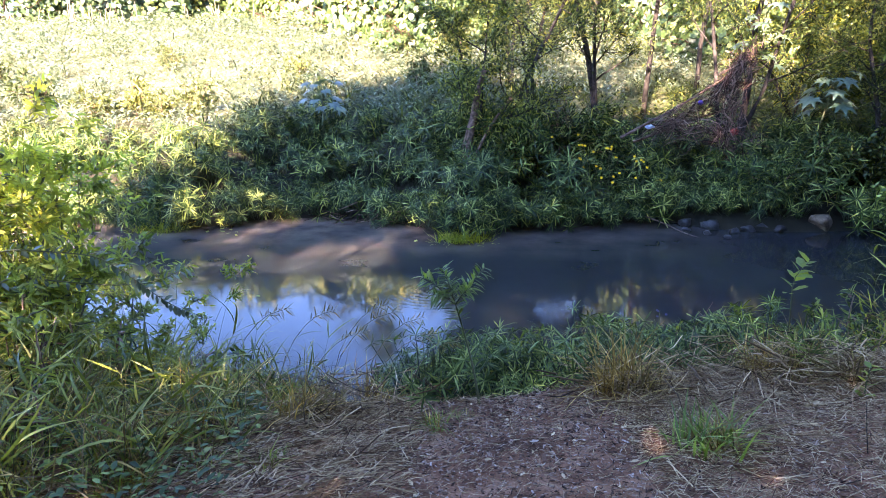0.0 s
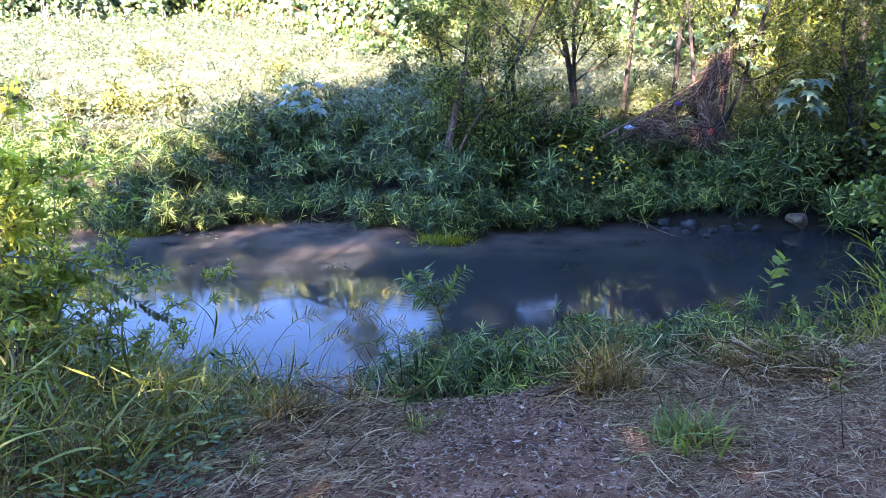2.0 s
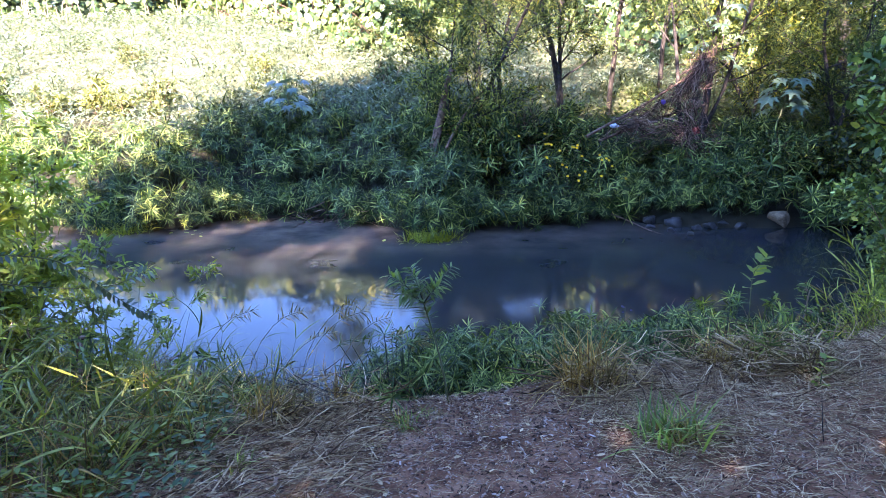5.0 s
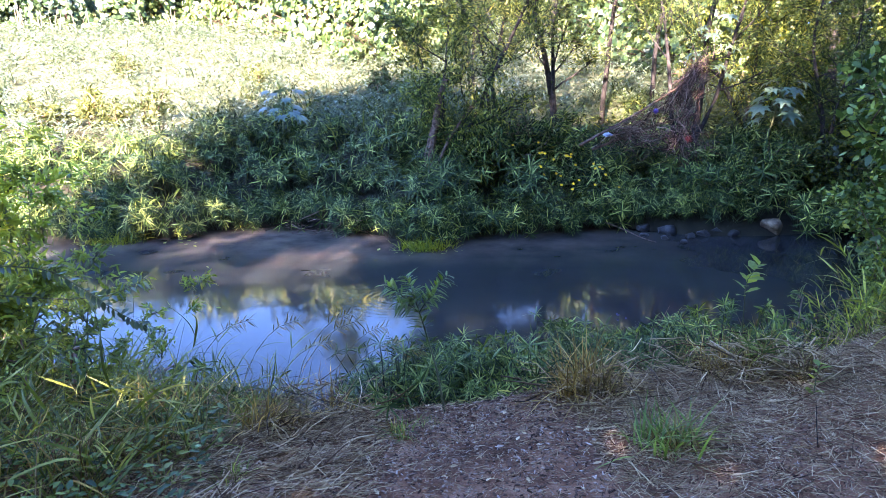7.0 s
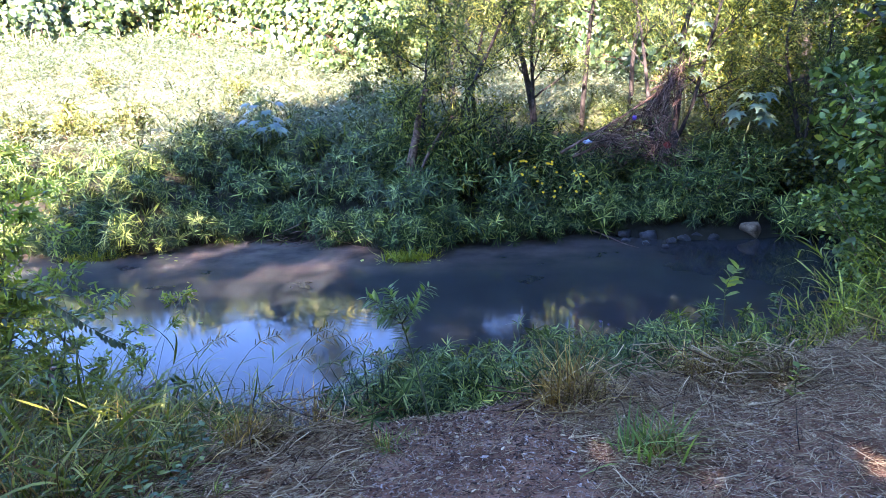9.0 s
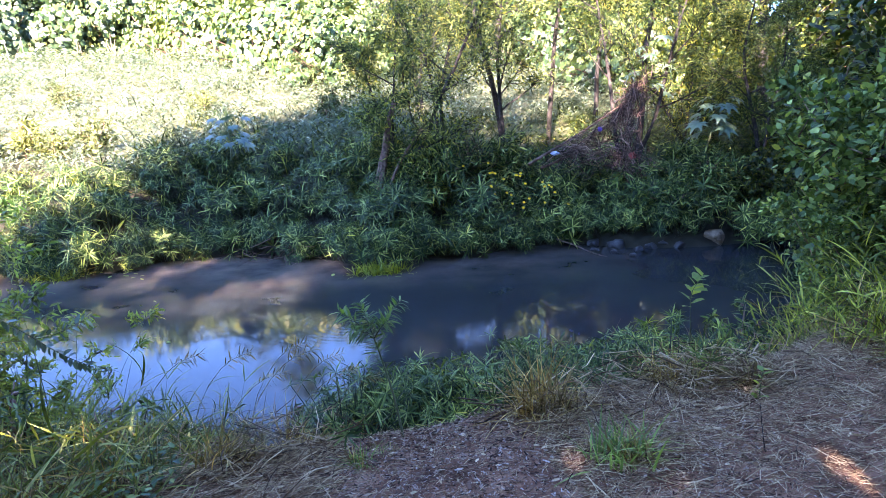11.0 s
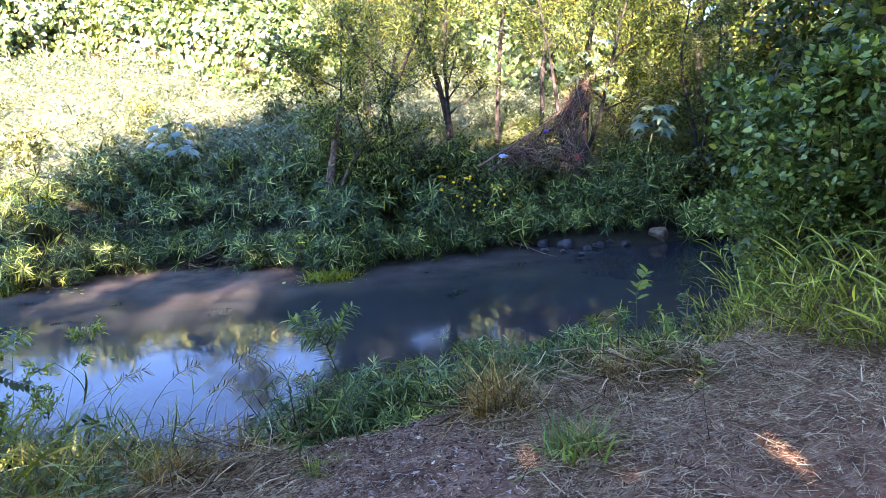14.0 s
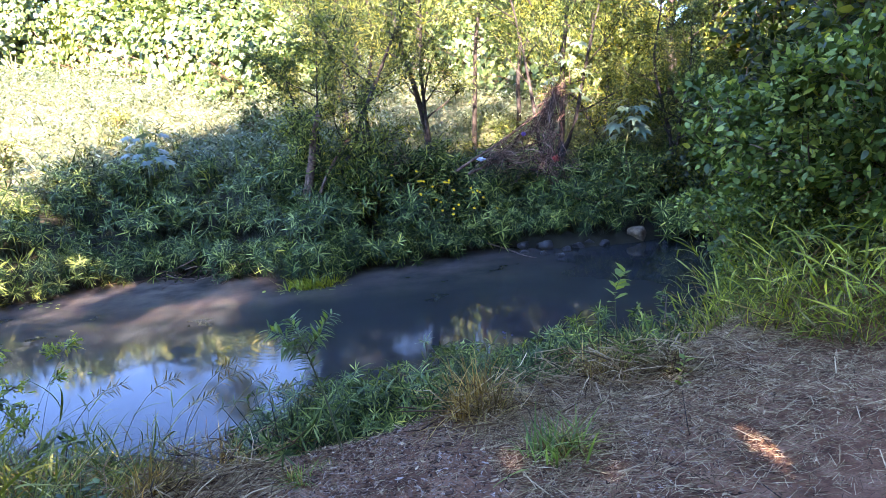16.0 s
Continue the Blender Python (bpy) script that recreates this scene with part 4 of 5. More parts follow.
shrub("leafy_shrub", "yellow-green leafy shrub among tall grass", "shrubs in the tall grass", 410,
      [(-2.85, 3.75, 0.92), (-3.1, 4.1, 0.95), (-3.4, 3.8, 0.92), (-2.55, 4.1, 0.6), (-3.8, 4.2, 0.9)], M["meadow_shrub"], 2.45, 0.085, [leaf_form(0.28, 0.3, 0.04, 0.4), leaf_form(0.3, 0.5, 0.05, 0.4)], 8, 64, 0.42, 4, 15, 0.06, 0.12, 0.009, "green_stem")
shrub("understory_shrub", "dark leafy understory shrub beneath the trees", "shrubs on the far bank", 420,
      [(8.6, 13.0, 0.7), (9.9, 13.6, 0.8), (11.2, 14.2, 0.9), (13.4, 14.8, 1.3), (12.6, 13.6, 1.5), (10.4, 18.4, 1.2), (13.6, 17.0, 1.4), (11.0, 22.5, 2.0), (15.5, 19.0, 2.0), (9.3, 12.6, 0.7), (10.3, 12.9, 0.8), (11.4, 12.8, 0.9), (7.0, 12.9, 0.5)], M["dark_leaf"], 2.0, 0.16, oval, 6, 30, 0.9, 5, 15, 0.14, 0.05)

shrub("weed_bush", "olive-green weed bush standing in the sunlit meadow", "weed bushes in the meadow", 430,
      [(-9.8, 16.6, 0.8), (-9.0, 17.0, 0.9), (-8.2, 16.8, 0.8), (-7.4, 17.2, 0.8), (-12.5, 18.0, 1.0), (-13.6, 17.2, 0.9), (-5.5, 21.0, 0.8), (-10.5, 22.5, 0.9), (-1.5, 20.5, 1.0), (-0.3, 23.0, 1.2), (-2.4, 25.5, 1.1), (-11.0, 14.6, 0.8), (-16.0, 21.0, 1.0)], M["weed_leaf"], 1.1, 0.16, [folded_leaf(0.3, 0.3), folded_leaf(0.35, 0.5)], 6, 24, 0.5, 4, 10, 0.1, 0.1)

needle = [simple_leaf(0.12, 0.2), simple_leaf(0.14, 0.5)]
shrub("feathery_shrub", "feathery dark green shrub below the small tree", "feathery shrubs on the far bank", 440,
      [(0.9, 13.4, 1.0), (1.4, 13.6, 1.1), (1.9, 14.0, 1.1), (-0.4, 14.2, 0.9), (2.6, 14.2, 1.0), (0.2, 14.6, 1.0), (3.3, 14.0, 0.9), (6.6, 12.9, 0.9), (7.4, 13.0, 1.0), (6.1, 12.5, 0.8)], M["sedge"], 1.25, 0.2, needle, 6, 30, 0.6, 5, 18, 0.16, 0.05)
shrub("leafy_weed", "slender leafy weed standing in the grass", "leafy weeds on the near bank", 450,
      [(-1.9, 3.0, 1.0), (-2.3, 2.7, 1.0), (-1.5, 3.3, 0.9), (-2.7, 3.2, 1.1), (-1.2, 3.5, 0.8), (-3.1, 2.8, 1.0), (-0.5, 3.6, 0.7), (-2.0, 2.2, 0.7), (2.3, 4.3, 0.9), (1.7, 4.2, 0.8), (2.9, 4.5, 1.0), (3.3, 4.6, 1.1), (0.6, 4.1, 0.7)], M["shrub_leaf"], 0.75, 0.085, [leaf_form(0.22, 0.3), leaf_form(0.25, 0.5)], 5, 15, 0.22, 3, 7, 0.03, 0.15)


# ---- castor plants ----
def castor_leaf_form(lobes=8):
    """A palmate leaf: pointed lobes round a short stalk, with depth along the midribs."""
    v, t = [(0.0, 0.0, 0.0)], []
    span = np.linspace(-2.5, 2.5, lobes)
    for k, a in enumerate(span):
        ln = 1.0 - 0.16 * abs(a)
        tip = len(v)
        v += [(ln * math.cos(a), ln * math.sin(a), -0.28 * ln), (0.58 * ln * math.cos(a - 0.23), 0.58 * ln * math.sin(a - 0.23), -0.05), (0.58 * ln * math.cos(a + 0.23), 0.58 * ln * math.sin(a + 0.23), -0.05), (0.6 * ln * math.cos(a), 0.6 * ln * math.sin(a), -0.1)]
        t += [(0, tip + 1, tip + 3), (0, tip + 3, tip + 2), (tip + 1, tip, tip + 3), (tip + 3, tip, tip + 2)]
        if k:
            t.append((0, tip - 2, tip + 1))
    return np.array(v, float), np.array(t), np.zeros((0, 4), int)


def castor(seed, label, spot, tall, leaves, leaf=0.32, lean=(0, 0)):
    rng = np.random.default_rng(seed)
    ob = thing("castor_plant", label, "plant", "castor plants")
    stem = Geo()
    line = bent(rng, (0, 0, -0.05), (lean[0], lean[1], 1), tall, 7, 0.06)
    stem.tube(line, np.linspace(0.03, 0.012, 8), 6)
    part("stem", stem, M["green_stem"], ob)
    form = castor_leaf_form()
    for k in range(leaves):
        u = 7 * (0.55 + 0.45 * (k + 0.5) / leaves)
        a = min(6, int(u))
        p = line[a] + (line[a + 1] - line[a]) * (u - a)
        az = k * 2.4 + rng.uniform(-0.3, 0.3)
        tip = p + np.array([math.cos(az), math.sin(az), rng.uniform(0.1, 0.6)]) * rng.uniform(0.22, 0.42)
        g, stalk = Geo(), Geo()
        stalk.tube([p, (p + tip) / 2 + [0, 0, 0.04], tip], [0.008, 0.006, 0.005], 4)
        d = np.array([[math.cos(az), math.sin(az), -0.45]])
        g.many(form, np.array([tip]), turn_to(d, np.array([[math.cos(az) * 0.6 - 0.1, math.sin(az) * 0.6 - 0.3, 0.8]])), leaf * rng.uniform(0.75, 1.15))
        blade = part("leaf", g, M["castor"], ob)
        part("stalk", stalk, M["green_stem"], blade, "reddish-green leaf stalk")
    ob.matrix_basis = place_on(spot[0], spot[1], 0, 1, 0.02)


castor(501, "castor plant with large pale palmate leaves on the slope crest", (-3.45, 15.2), 1.7, 17, 0.31)
castor(502, "tall castor plant with bluish palmate leaves beside the trees", (6.45, 14.4), 3.1, 11, 0.36, (0.02, 0.0))
castor(503, "castor plant with drooping dark palmate leaves", (7.55, 13.9), 2.0, 15, 0.38, (0.06, -0.03))


# ---- flood debris, stumps, rocks and litter on the far bank ----
def debris(seed, name, label, centre, size, n, longest=0.9, tilt=0.5, z0=None, material="twig"):
    rng = np.random.default_rng(seed)
    g = Geo()
    pos = rng.normal(size=(n, 3)) * np.array(size) * 0.5
    az = rng.normal(0.4, 1.0, n) + np.pi * rng.integers(0, 2, n)
    d = np.stack([np.cos(az), np.sin(az), rng.normal(0, tilt, n)], 1)
    for m, (w, b) in enumerate(((0.014, 0.05), (0.02, 0.14), (0.03, -0.1))):
        pick = np.arange(n) % 3 == m
        g.many(stick_form(w, b), pos[pick], turn_to(d[pick], rng.normal(size=(pick.sum(), 3))), longest * rng.uniform(0.25, 1, pick.sum()))
    ob = part(name, g, M[material])
    z = float(height(centre[0], centre[1])) if z0 is None else z0
    ob.location = (centre[0], centre[1], z)
    return tagged(ob, label, "debris", kind="stuff")


def draped(seed, label, line, thick, n, longest, sag=0.5):
    """Matted sticks and fibre lying along a line and hanging from it."""
    rng = np.random.default_rng(seed)
    g = Geo()
    line = np.array(line, float)
    u = rng.uniform(0, len(line) - 1.001, n)
    k = u.astype(int)
    along = unit(line[k + 1] - line[k])
    pos = line[k] + (line[k + 1] - line[k]) * (u - k)[:, None] + rng.normal(size=(n, 3)) * thick * [1, 0.8, 1] - [0, 0, 1] * np.abs(rng.normal(0, sag * thick, (n, 1)))
    d = along * rng.choice([-1, 1], (n, 1)) + rng.normal(size=(n, 3)) * 0.55 - [0, 0, 0.5 * sag]
    for m, (w, b) in enumerate(((0.016, 0.06), (0.024, 0.16), (0.04, -0.12))):
        pick = np.arange(n) % 3 == m
        g.many(stick_form(w, b), pos[pick], turn_to(d[pick], rng.normal(size=(pick.sum(), 3))), longest * rng.uniform(0.25, 1, pick.sum()))
    return tagged(part("flood_debris", g, M["twig"], smooth=False), label, "debris", kind="stuff")


draped(601, "tangle of reddish-brown flood debris caught on leaning stems", [(3.9, 13.25, 1.95), (4.7, 13.25, 2.3), (5.35, 13.25, 2.8), (5.75, 13.3, 3.4)], 0.085, 1100, 0.45, 1.0)
draped(605, "brown fibrous flood debris hanging over the bank", [(5.75, 13.2, 3.35), (5.5, 13.1, 2.6), (5.35, 12.95, 1.9), (5.5, 12.9, 1.55)], 0.12, 1100, 0.4, 0.7)
draped(602, "raft of thin brown sticks caught against the bank", [(4.3, 13.1, 2.0), (5.0, 13.0, 1.95), (5.9, 12.95, 1.75)], 0.12, 500, 0.45, 0.8)
draped(609, "dark roots and dead sticks in a hollow of the bank", [(6.5, 12.9, 0.75), (7.0, 13.0, 0.95), (7.5, 13.0, 0.9)], 0.16, 500, 0.5, 0.6)
debris(603, "root_tangle", "dark brown roots and dead sticks at the water edge", (-1.6, 12.45), (1.6, 0.35, 0.22), 300, 0.6, 0.25, 0.12)
debris(604, "flood_debris", "pale dead stems hanging under the small tree", (2.0, 13.5), (0.3, 0.3, 0.8), 90, 0.6, 1.6, 1.9)

debris(606, "straw_mound", "mound of matted dry straw at the bank edge", (1.15, 3.15), (0.4, 0.26, 0.12), 420, 0.34, 0.35, 1.14, "straw")
debris(607, "straw_mound", "mound of matted dry straw under the grass", (2.25, 3.45), (0.8, 0.35, 0.16), 800, 0.36, 0.4, 1.14, "straw")
debris(608, "straw_mound", "mound of matted dry straw beside the grass", (-0.65, 2.95), (0.5, 0.3, 0.12), 420, 0.3, 0.4, 1.12, "straw")

rng = np.random.default_rng(77)


def limb_thing(name, label, pts, radii, material, category):
    g = Geo()
    g.tube(pts, radii, 8)
    return tagged(part(name, g, material), label, category)


def smooth_line(pts, n=10):
    pts = np.array(pts, float)
    s = np.linspace(0, len(pts) - 1, n)
    out = np.stack([np.interp(s, np.arange(len(pts)), pts[:, k]) for k in range(3)], 1)
    out[1:-1] = (out[:-2] + 2 * out[1:-1] + out[2:]) / 4
    return out


limb_thing("dead_tree", "short peeling brown dead trunk leaning on the bank", smooth_line([(-0.05, 13.1, 0.9), (0.08, 13.2, 1.7), (0.22, 13.3, 2.2), (0.25, 13.4, 2.6), (0.42, 13.5, 3.1)]), np.linspace(0.11, 0.05, 10), M["dead_bark"], "trunk")
limb_thing("dead_branch", "pale brown dead branch leaning against the bank", smooth_line([(0.1, 13.0, 1.0), (0.45, 13.2, 1.8), (0.95, 13.5, 2.5), (1.3, 13.7, 2.8)]), np.linspace(0.04, 0.016, 10), M["dead_bark"], "branch")
limb_thing("leaning_pole", "long grey-brown dead stem caught in flood debris", smooth_line([(3.3, 13.2, 1.7), (4.6, 13.5, 2.35), (6.2, 13.9, 3.3)]), np.linspace(0.035, 0.02, 10), M["dead_bark"], "branch")
limb_thing("leaning_pole", "long grey-brown dead stem caught in flood debris", smooth_line([(3.6, 13.3, 1.6), (4.9, 13.3, 2.1), (5.9, 13.5, 2.35)]), np.linspace(0.03, 0.02, 10), M["dead_bark"], "branch")
limb_thing("water_stick", "pale bare stick reaching into the shallow water", smooth_line([(3.7, 12.3, 0.2), (4.0, 12.0, 0.12), (4.25, 11.6, 0.03), (4.55, 11.3, -0.02)]), np.linspace(0.014, 0.008, 10), M["dead_bark"], "stick")
limb_thing("water_stick", "dark forked stick at the water edge", smooth_line([(-2.6, 12.75, -0.02), (-2.35, 12.85, 0.15), (-2.0, 12.9, 0.35)]), np.linspace(0.035, 0.02, 10), M["bark"], "stick")


def rock(label, x, y, size, material, seed, z=None, name="rock"):
    rnd = random.Random(seed)
    cuts = [(Vector((rnd.gauss(0, 1), rnd.gauss(0, 1), rnd.gauss(0, 1))).normalized(), rnd.uniform(0.5, 0.8)) for _ in range(9)]
    bm = bmesh.new()
    bmesh.ops.create_icosphere(bm, subdivisions=3, radius=1)
    for vert in bm.verts:
        f = 1 + 0.12 * noise.noise(vert.co * 1.3 + Vector((seed, 0, 0))) + 0.1 * noise.noise(vert.co * 4 + Vector((0, seed, 0)))
        c = vert.co.copy()
        for axis, far in cuts:
            over = c.dot(axis) - far
            if over > 0:
                c -= axis * over
        vert.co = Vector((c.x * size[0], c.y * size[1], c.z * size[2])) * f
    me = bpy.data.meshes.new(name)
    bm.to_mesh(me)
    bm.free()
    me.polygons.foreach_set("use_smooth", [True] * len(me.polygons))
    me.materials.append(material)
    ob = new(name, me)
    ob.matrix_basis = pose(x, y, (float(height(x, y)) if z is None else z) + size[2] * 0.3, 0, 0, seed * 37 % 360)
    return tagged(ob, label, "rock", "rocks at the water edge")


for n, (x, y, s) in enumerate([(4.95, 12.15, 0.24), (5.25, 11.75, 0.14), (4.7, 11.6, 0.12), (5.6, 11.9, 0.16), (5.9, 12.1, 0.2), (6.2, 11.9, 0.15), (4.55, 12.4, 0.2), (5.35, 12.3, 0.22), (6.55, 12.2, 0.22), (4.4, 11.9, 0.1), (5.0, 11.35, 0.09)]):
    rock("wet dark grey rock at the water edge", x, y, (s, s * 0.8, s * 0.6), M["rock"], 10 + n, 0.0)
rock("pale buff boulder at the water edge", 7.02, 12.0, (0.26, 0.22, 0.24), M["pale_rock"], 31, 0.1)
rock("brown stone below the sedges", -6.75, 11.95, (0.14, 0.12, 0.14), M["rock"], 33, 0.02)


def crumpled(name, label, place, size, material, seed):
    """A crumpled plastic bag: a folded, dented skin."""
    bm = bmesh.new()
    bmesh.ops.create_icosphere(bm, subdivisions=3, radius=1)
    for vert in bm.verts:
        c = vert.co.copy()
        f = 1 + 0.55 * noise.noise(c * 2.1 + Vector((seed, 0, 0))) + 0.25 * abs(noise.noise(c * 5 + Vector((0, seed, 0))))
        vert.co = Vector((c.x * size[0], c.y * size[1], c.z * size[2])) * f
    me = bpy.data.meshes.new(name)
    bm.to_mesh(me)
    bm.free()
    me.materials.append(material)
    ob = new(name, me)
    ob.location = place
    return tagged(ob, label, "litter", "litter caught in the debris")


crumpled("plastic_bag", "crumpled red plastic bag caught in debris", (5.5, 12.85, 1.85), (0.075, 0.05, 0.065), plastic("red_plastic", (0.42, 0.04, 0.02)), 3)
crumpled("plastic_scrap", "purple plastic scrap caught in debris", (4.85, 13.1, 2.42), (0.045, 0.03, 0.045), plastic("purple_plastic", (0.13, 0.05, 0.28)), 5)
crumpled("plastic_bag", "crumpled pale blue-white plastic bag on the bank", (3.8, 12.9, 1.95), (0.08, 0.05, 0.04), plastic("white_plastic", (0.45, 0.48, 0.56)), 8)
crumpled("paper_scrap", "small pale paper scrap caught on the dead trunk", (0.22, 13.3, 2.02), (0.025, 0.02, 0.02), plastic("pale_paper", (0.6, 0.5, 0.45), 0.8), 9)


def flower_plant(seed, spot, tall):
    rng = np.random.default_rng(seed)
    ob = thing("daisy_plant", "tall leafy stem with bright yellow daisy flowers", "flower", "yellow flowers on the far bank")
    st, lf = Geo(), Geo()
    for k in range(3):
        line = bent(rng, rng.normal(size=3) * [0.08, 0.08, 0], (rng.normal() * 0.2, rng.normal() * 0.2 - 0.15, 1), tall * rng.uniform(0.8, 1.1), 5, 0.1)
        st.tube(line, np.linspace(0.006, 0.003, 6), 4)
        n = 14
        w = rng.uniform(1, 5, n)
        pos = line[w.astype(int)]
        dr = ball_dirs(rng, n) + [0, 0, 0.2]
        lf.many(leaf_form(0.3, 0.3), pos, turn_to(dr), rng.uniform(0.08, 0.15, n))
        g = Geo()
        m = 9
        a = np.arange(m) * 6.283 / m
        dd = np.stack([np.cos(a), np.sin(a) * 0.6 - 0.35, np.sin(a) * 0.7 + 0.25], 1)
        g.many(leaf_form(0.55, 0.1, 0.02, 0.5), np.repeat(line[-1][None], m, 0), turn_to(dd, (0, -0.8, 0.6)), np.full(m, 0.034))
        part("flower", g, M["petal"], ob, "yellow petals")
    part("stem_mass", st, M["green_stem"], ob)
    part("foliage", lf, M["shrub_leaf"], ob)
    ob.matrix_basis = place_on(spot[0], spot[1], 0, 1, 0.02)


for n, (x, y, h) in enumerate([(2.9, 12.75, 1.15), (2.75, 12.95, 1.2), (3.25, 12.85, 1.25), (2.55, 12.85, 1.15), (3.5, 13.0, 1.25), (2.05, 13.05, 1.2), (3.1, 12.65, 1.05), (2.95, 12.85, 1.35), (3.35, 12.75, 1.1)]):
    flower_plant(520 + n, (x, y), h)

lime = tufts(range(95, 98), "lime_grass_tuft", "yellow-green grass tuft coloured as sunlit at the water edge", "lime grass at the far water edge", (M["lime"],), blades=130, tall=0.36, width=0.018, spread=0.22, stiff=0.32)
spread_copies(lime, [(-0.3, 11.02), (-0.1, 10.95), (0.1, 11.0), (0.3, 11.12), (-6.2, 11.7), (-5.9, 11.72), (-6.5, 11.72)], rng, 0.9, 1.2, -0.14)


# ---- single plants on the near bank ----
def sapling(name, label, line, radii, leaves, seed, leaf, form, material, from_u=0.6, pairs=False, onto=None, wood="green_stem"):
    rng = np.random.default_rng(seed)
    line = np.array(line, float)
    root = line[0].copy()
    st = Geo()
    if onto is None:
        ob = thing(name, label, "plant")
        line = line - root
        st.tube(line, radii, 5)
        part("stem", st, M[wood], ob)
    else:
        line = line - np.array(onto.location)
        st.tube(line, radii, 5)
        ob = part(name, st, M["green_stem"], onto, label)
    n = len(line) - 1
    for k in range(leaves):
        u = n * (from_u + (1 - from_u) * (k + 0.5) / leaves)
        a = min(n - 1, int(u))
        p = line[a] + (line[a + 1] - line[a]) * (u - a)
        axis = unit((line[a + 1] - line[a])[None])[0]
        az = (k % 2) * np.pi + rng.normal(0, 0.35) if pairs else k * 2.4 + rng.normal(0, 0.3)
        s1 = unit(np.cross(axis, [0.15, 1.0, 0.1])[None])[0]
        s2 = np.cross(axis, s1)
        d = np.cos(az) * s1 + np.sin(az) * s2 + axis * rng.uniform(0.3, 0.9)
        g = Geo()
        g.many(form, p[None], turn_to(d[None], roll=rng.normal(0, 0.3, 1)), leaf * rng.uniform(0.7, 1.15))
        part("leaf", g, material, ob)
    if onto is None:
        ob.location = root
    return ob


willow_leaf = leaf_form(0.17, 0.35, 0.02, 0.4)
top = [smooth_line([(0.16, 2.98, 1.08), (0.11, 3.06, 1.35), (0.03, 3.12, 1.62), (-0.03, 3.16, 1.8)], 10)]
young = sapling("sapling", "slender sapling with a tuft of narrow green leaves", top[0], np.linspace(0.008, 0.004, 10), 60, 701, 0.1, willow_leaf, M["herb_leaf"], 0.62)
for n, (dx, dy, dz) in enumerate([(-0.2, 0.05, 0.16), (0.17, 0.03, 0.22), (-0.08, 0.08, 0.2), (0.09, -0.04, 0.12), (-0.13, -0.05, 0.08)]):
    base = top[0][7]
    sapling("shoot", "leafy green side shoot", smooth_line([base, base + np.array([dx, dy, dz]) * 0.5 + [0, 0, 0.02], base + np.array([dx, dy, dz])], 6), np.linspace(0.004, 0.002, 6), 34, 710 + n, 0.085, willow_leaf, M["herb_leaf"], 0.25, onto=young)

oval_leaf = leaf_form(0.5, 0.2, 0.04, 0.42)
arch = smooth_line([(-3.3, 3.25, 1.75), (-2.75, 3.2, 1.99), (-2.44, 3.2, 1.97), (-2.16, 3.2, 1.95), (-1.97, 3.2, 1.82), (-1.78, 3.2, 1.66), (-1.62, 3.2, 1.58)], 20)
sapling("arching_branch", "dark arching branch with paired glossy leaves", arch, np.linspace(0.007, 0.002, 20), 72, 720, 0.062, oval_leaf, M["branch_leaf"], 0.12, pairs=True)
arch = smooth_line([(-3.2, 3.25, 1.55), (-2.78, 3.25, 1.8), (-2.4, 3.25, 1.76), (-2.1, 3.25, 1.74), (-1.85, 3.25, 1.76), (-1.64, 3.25, 1.86)], 16)
sapling("arching_branch", "dark arching branch with paired glossy leaves", arch, np.linspace(0.006, 0.002, 16), 46, 721, 0.062, oval_leaf, M["branch_leaf"], 0.15, pairs=True)
sapling("seedling", "yellow-green leafy sprig over the water", smooth_line([(2.4, 3.95, 0.95), (2.38, 3.92, 1.35), (2.33, 3.88, 1.62), (2.42, 3.86, 1.74)], 8), np.linspace(0.005, 0.002, 8), 14, 730, 0.125, leaf_form(0.6, 0.2, 0.04, 0.45), M["meadow_shrub"], 0.5)
sapling("seedling", "small yellow-leaved seedling in the straw", smooth_line([(2.42, 3.05, 1.08), (2.42, 3.08, 1.22), (2.45, 3.1, 1.34)], 6), np.linspace(0.004, 0.002, 6), 12, 731, 0.075, leaf_form(0.6, 0.2, 0.04, 0.45), M["meadow_shrub"], 0.2)
for n, (x, y, h) in enumerate([(-0.82, 3.2, 0.75), (-0.6, 3.4, 0.6), (-1.05, 3.4, 0.7), (-0.45, 3.5, 0.55), (-1.3, 3.6, 0.9), (-0.95, 3.75, 0.95), (-1.6, 3.5, 0.85), (-0.7, 3.7, 0.8)]):
    z = float(height(x, y))
    line = smooth_line([(x, y, z), (x + 0.08, y, z + h * 0.6), (x + 0.3, y + 0.03, z + h * 0.95), (x + 0.48, y + 0.05, z + h)], 9)
    sapling("seeding_grass_stem", "pale arching grass stem with a feathery seed head", line, np.linspace(0.0034, 0.0018, 9), 26, 740 + n, 0.075, leaf_form(0.13, 0.2, 0.01), M["dry_grass"], 0.68, wood="pale_stem")

limb_thing("bare_twig", "thin upright dead brown stem in the straw", smooth_line([(2.04, 2.37, 1.1), (2.0, 2.38, 1.3), (1.96, 2.37, 1.5)], 8), np.linspace(0.003, 0.0015, 8), M["bark"], "stem")
limb_thing("dead_stick", "long pale bare stick lying on the straw", smooth_line([(2.6, 2.75, 1.2), (2.95, 2.5, 1.2), (3.2, 2.2, 1.22)], 8), np.linspace(0.007, 0.004, 8), M["straw"], "stick")
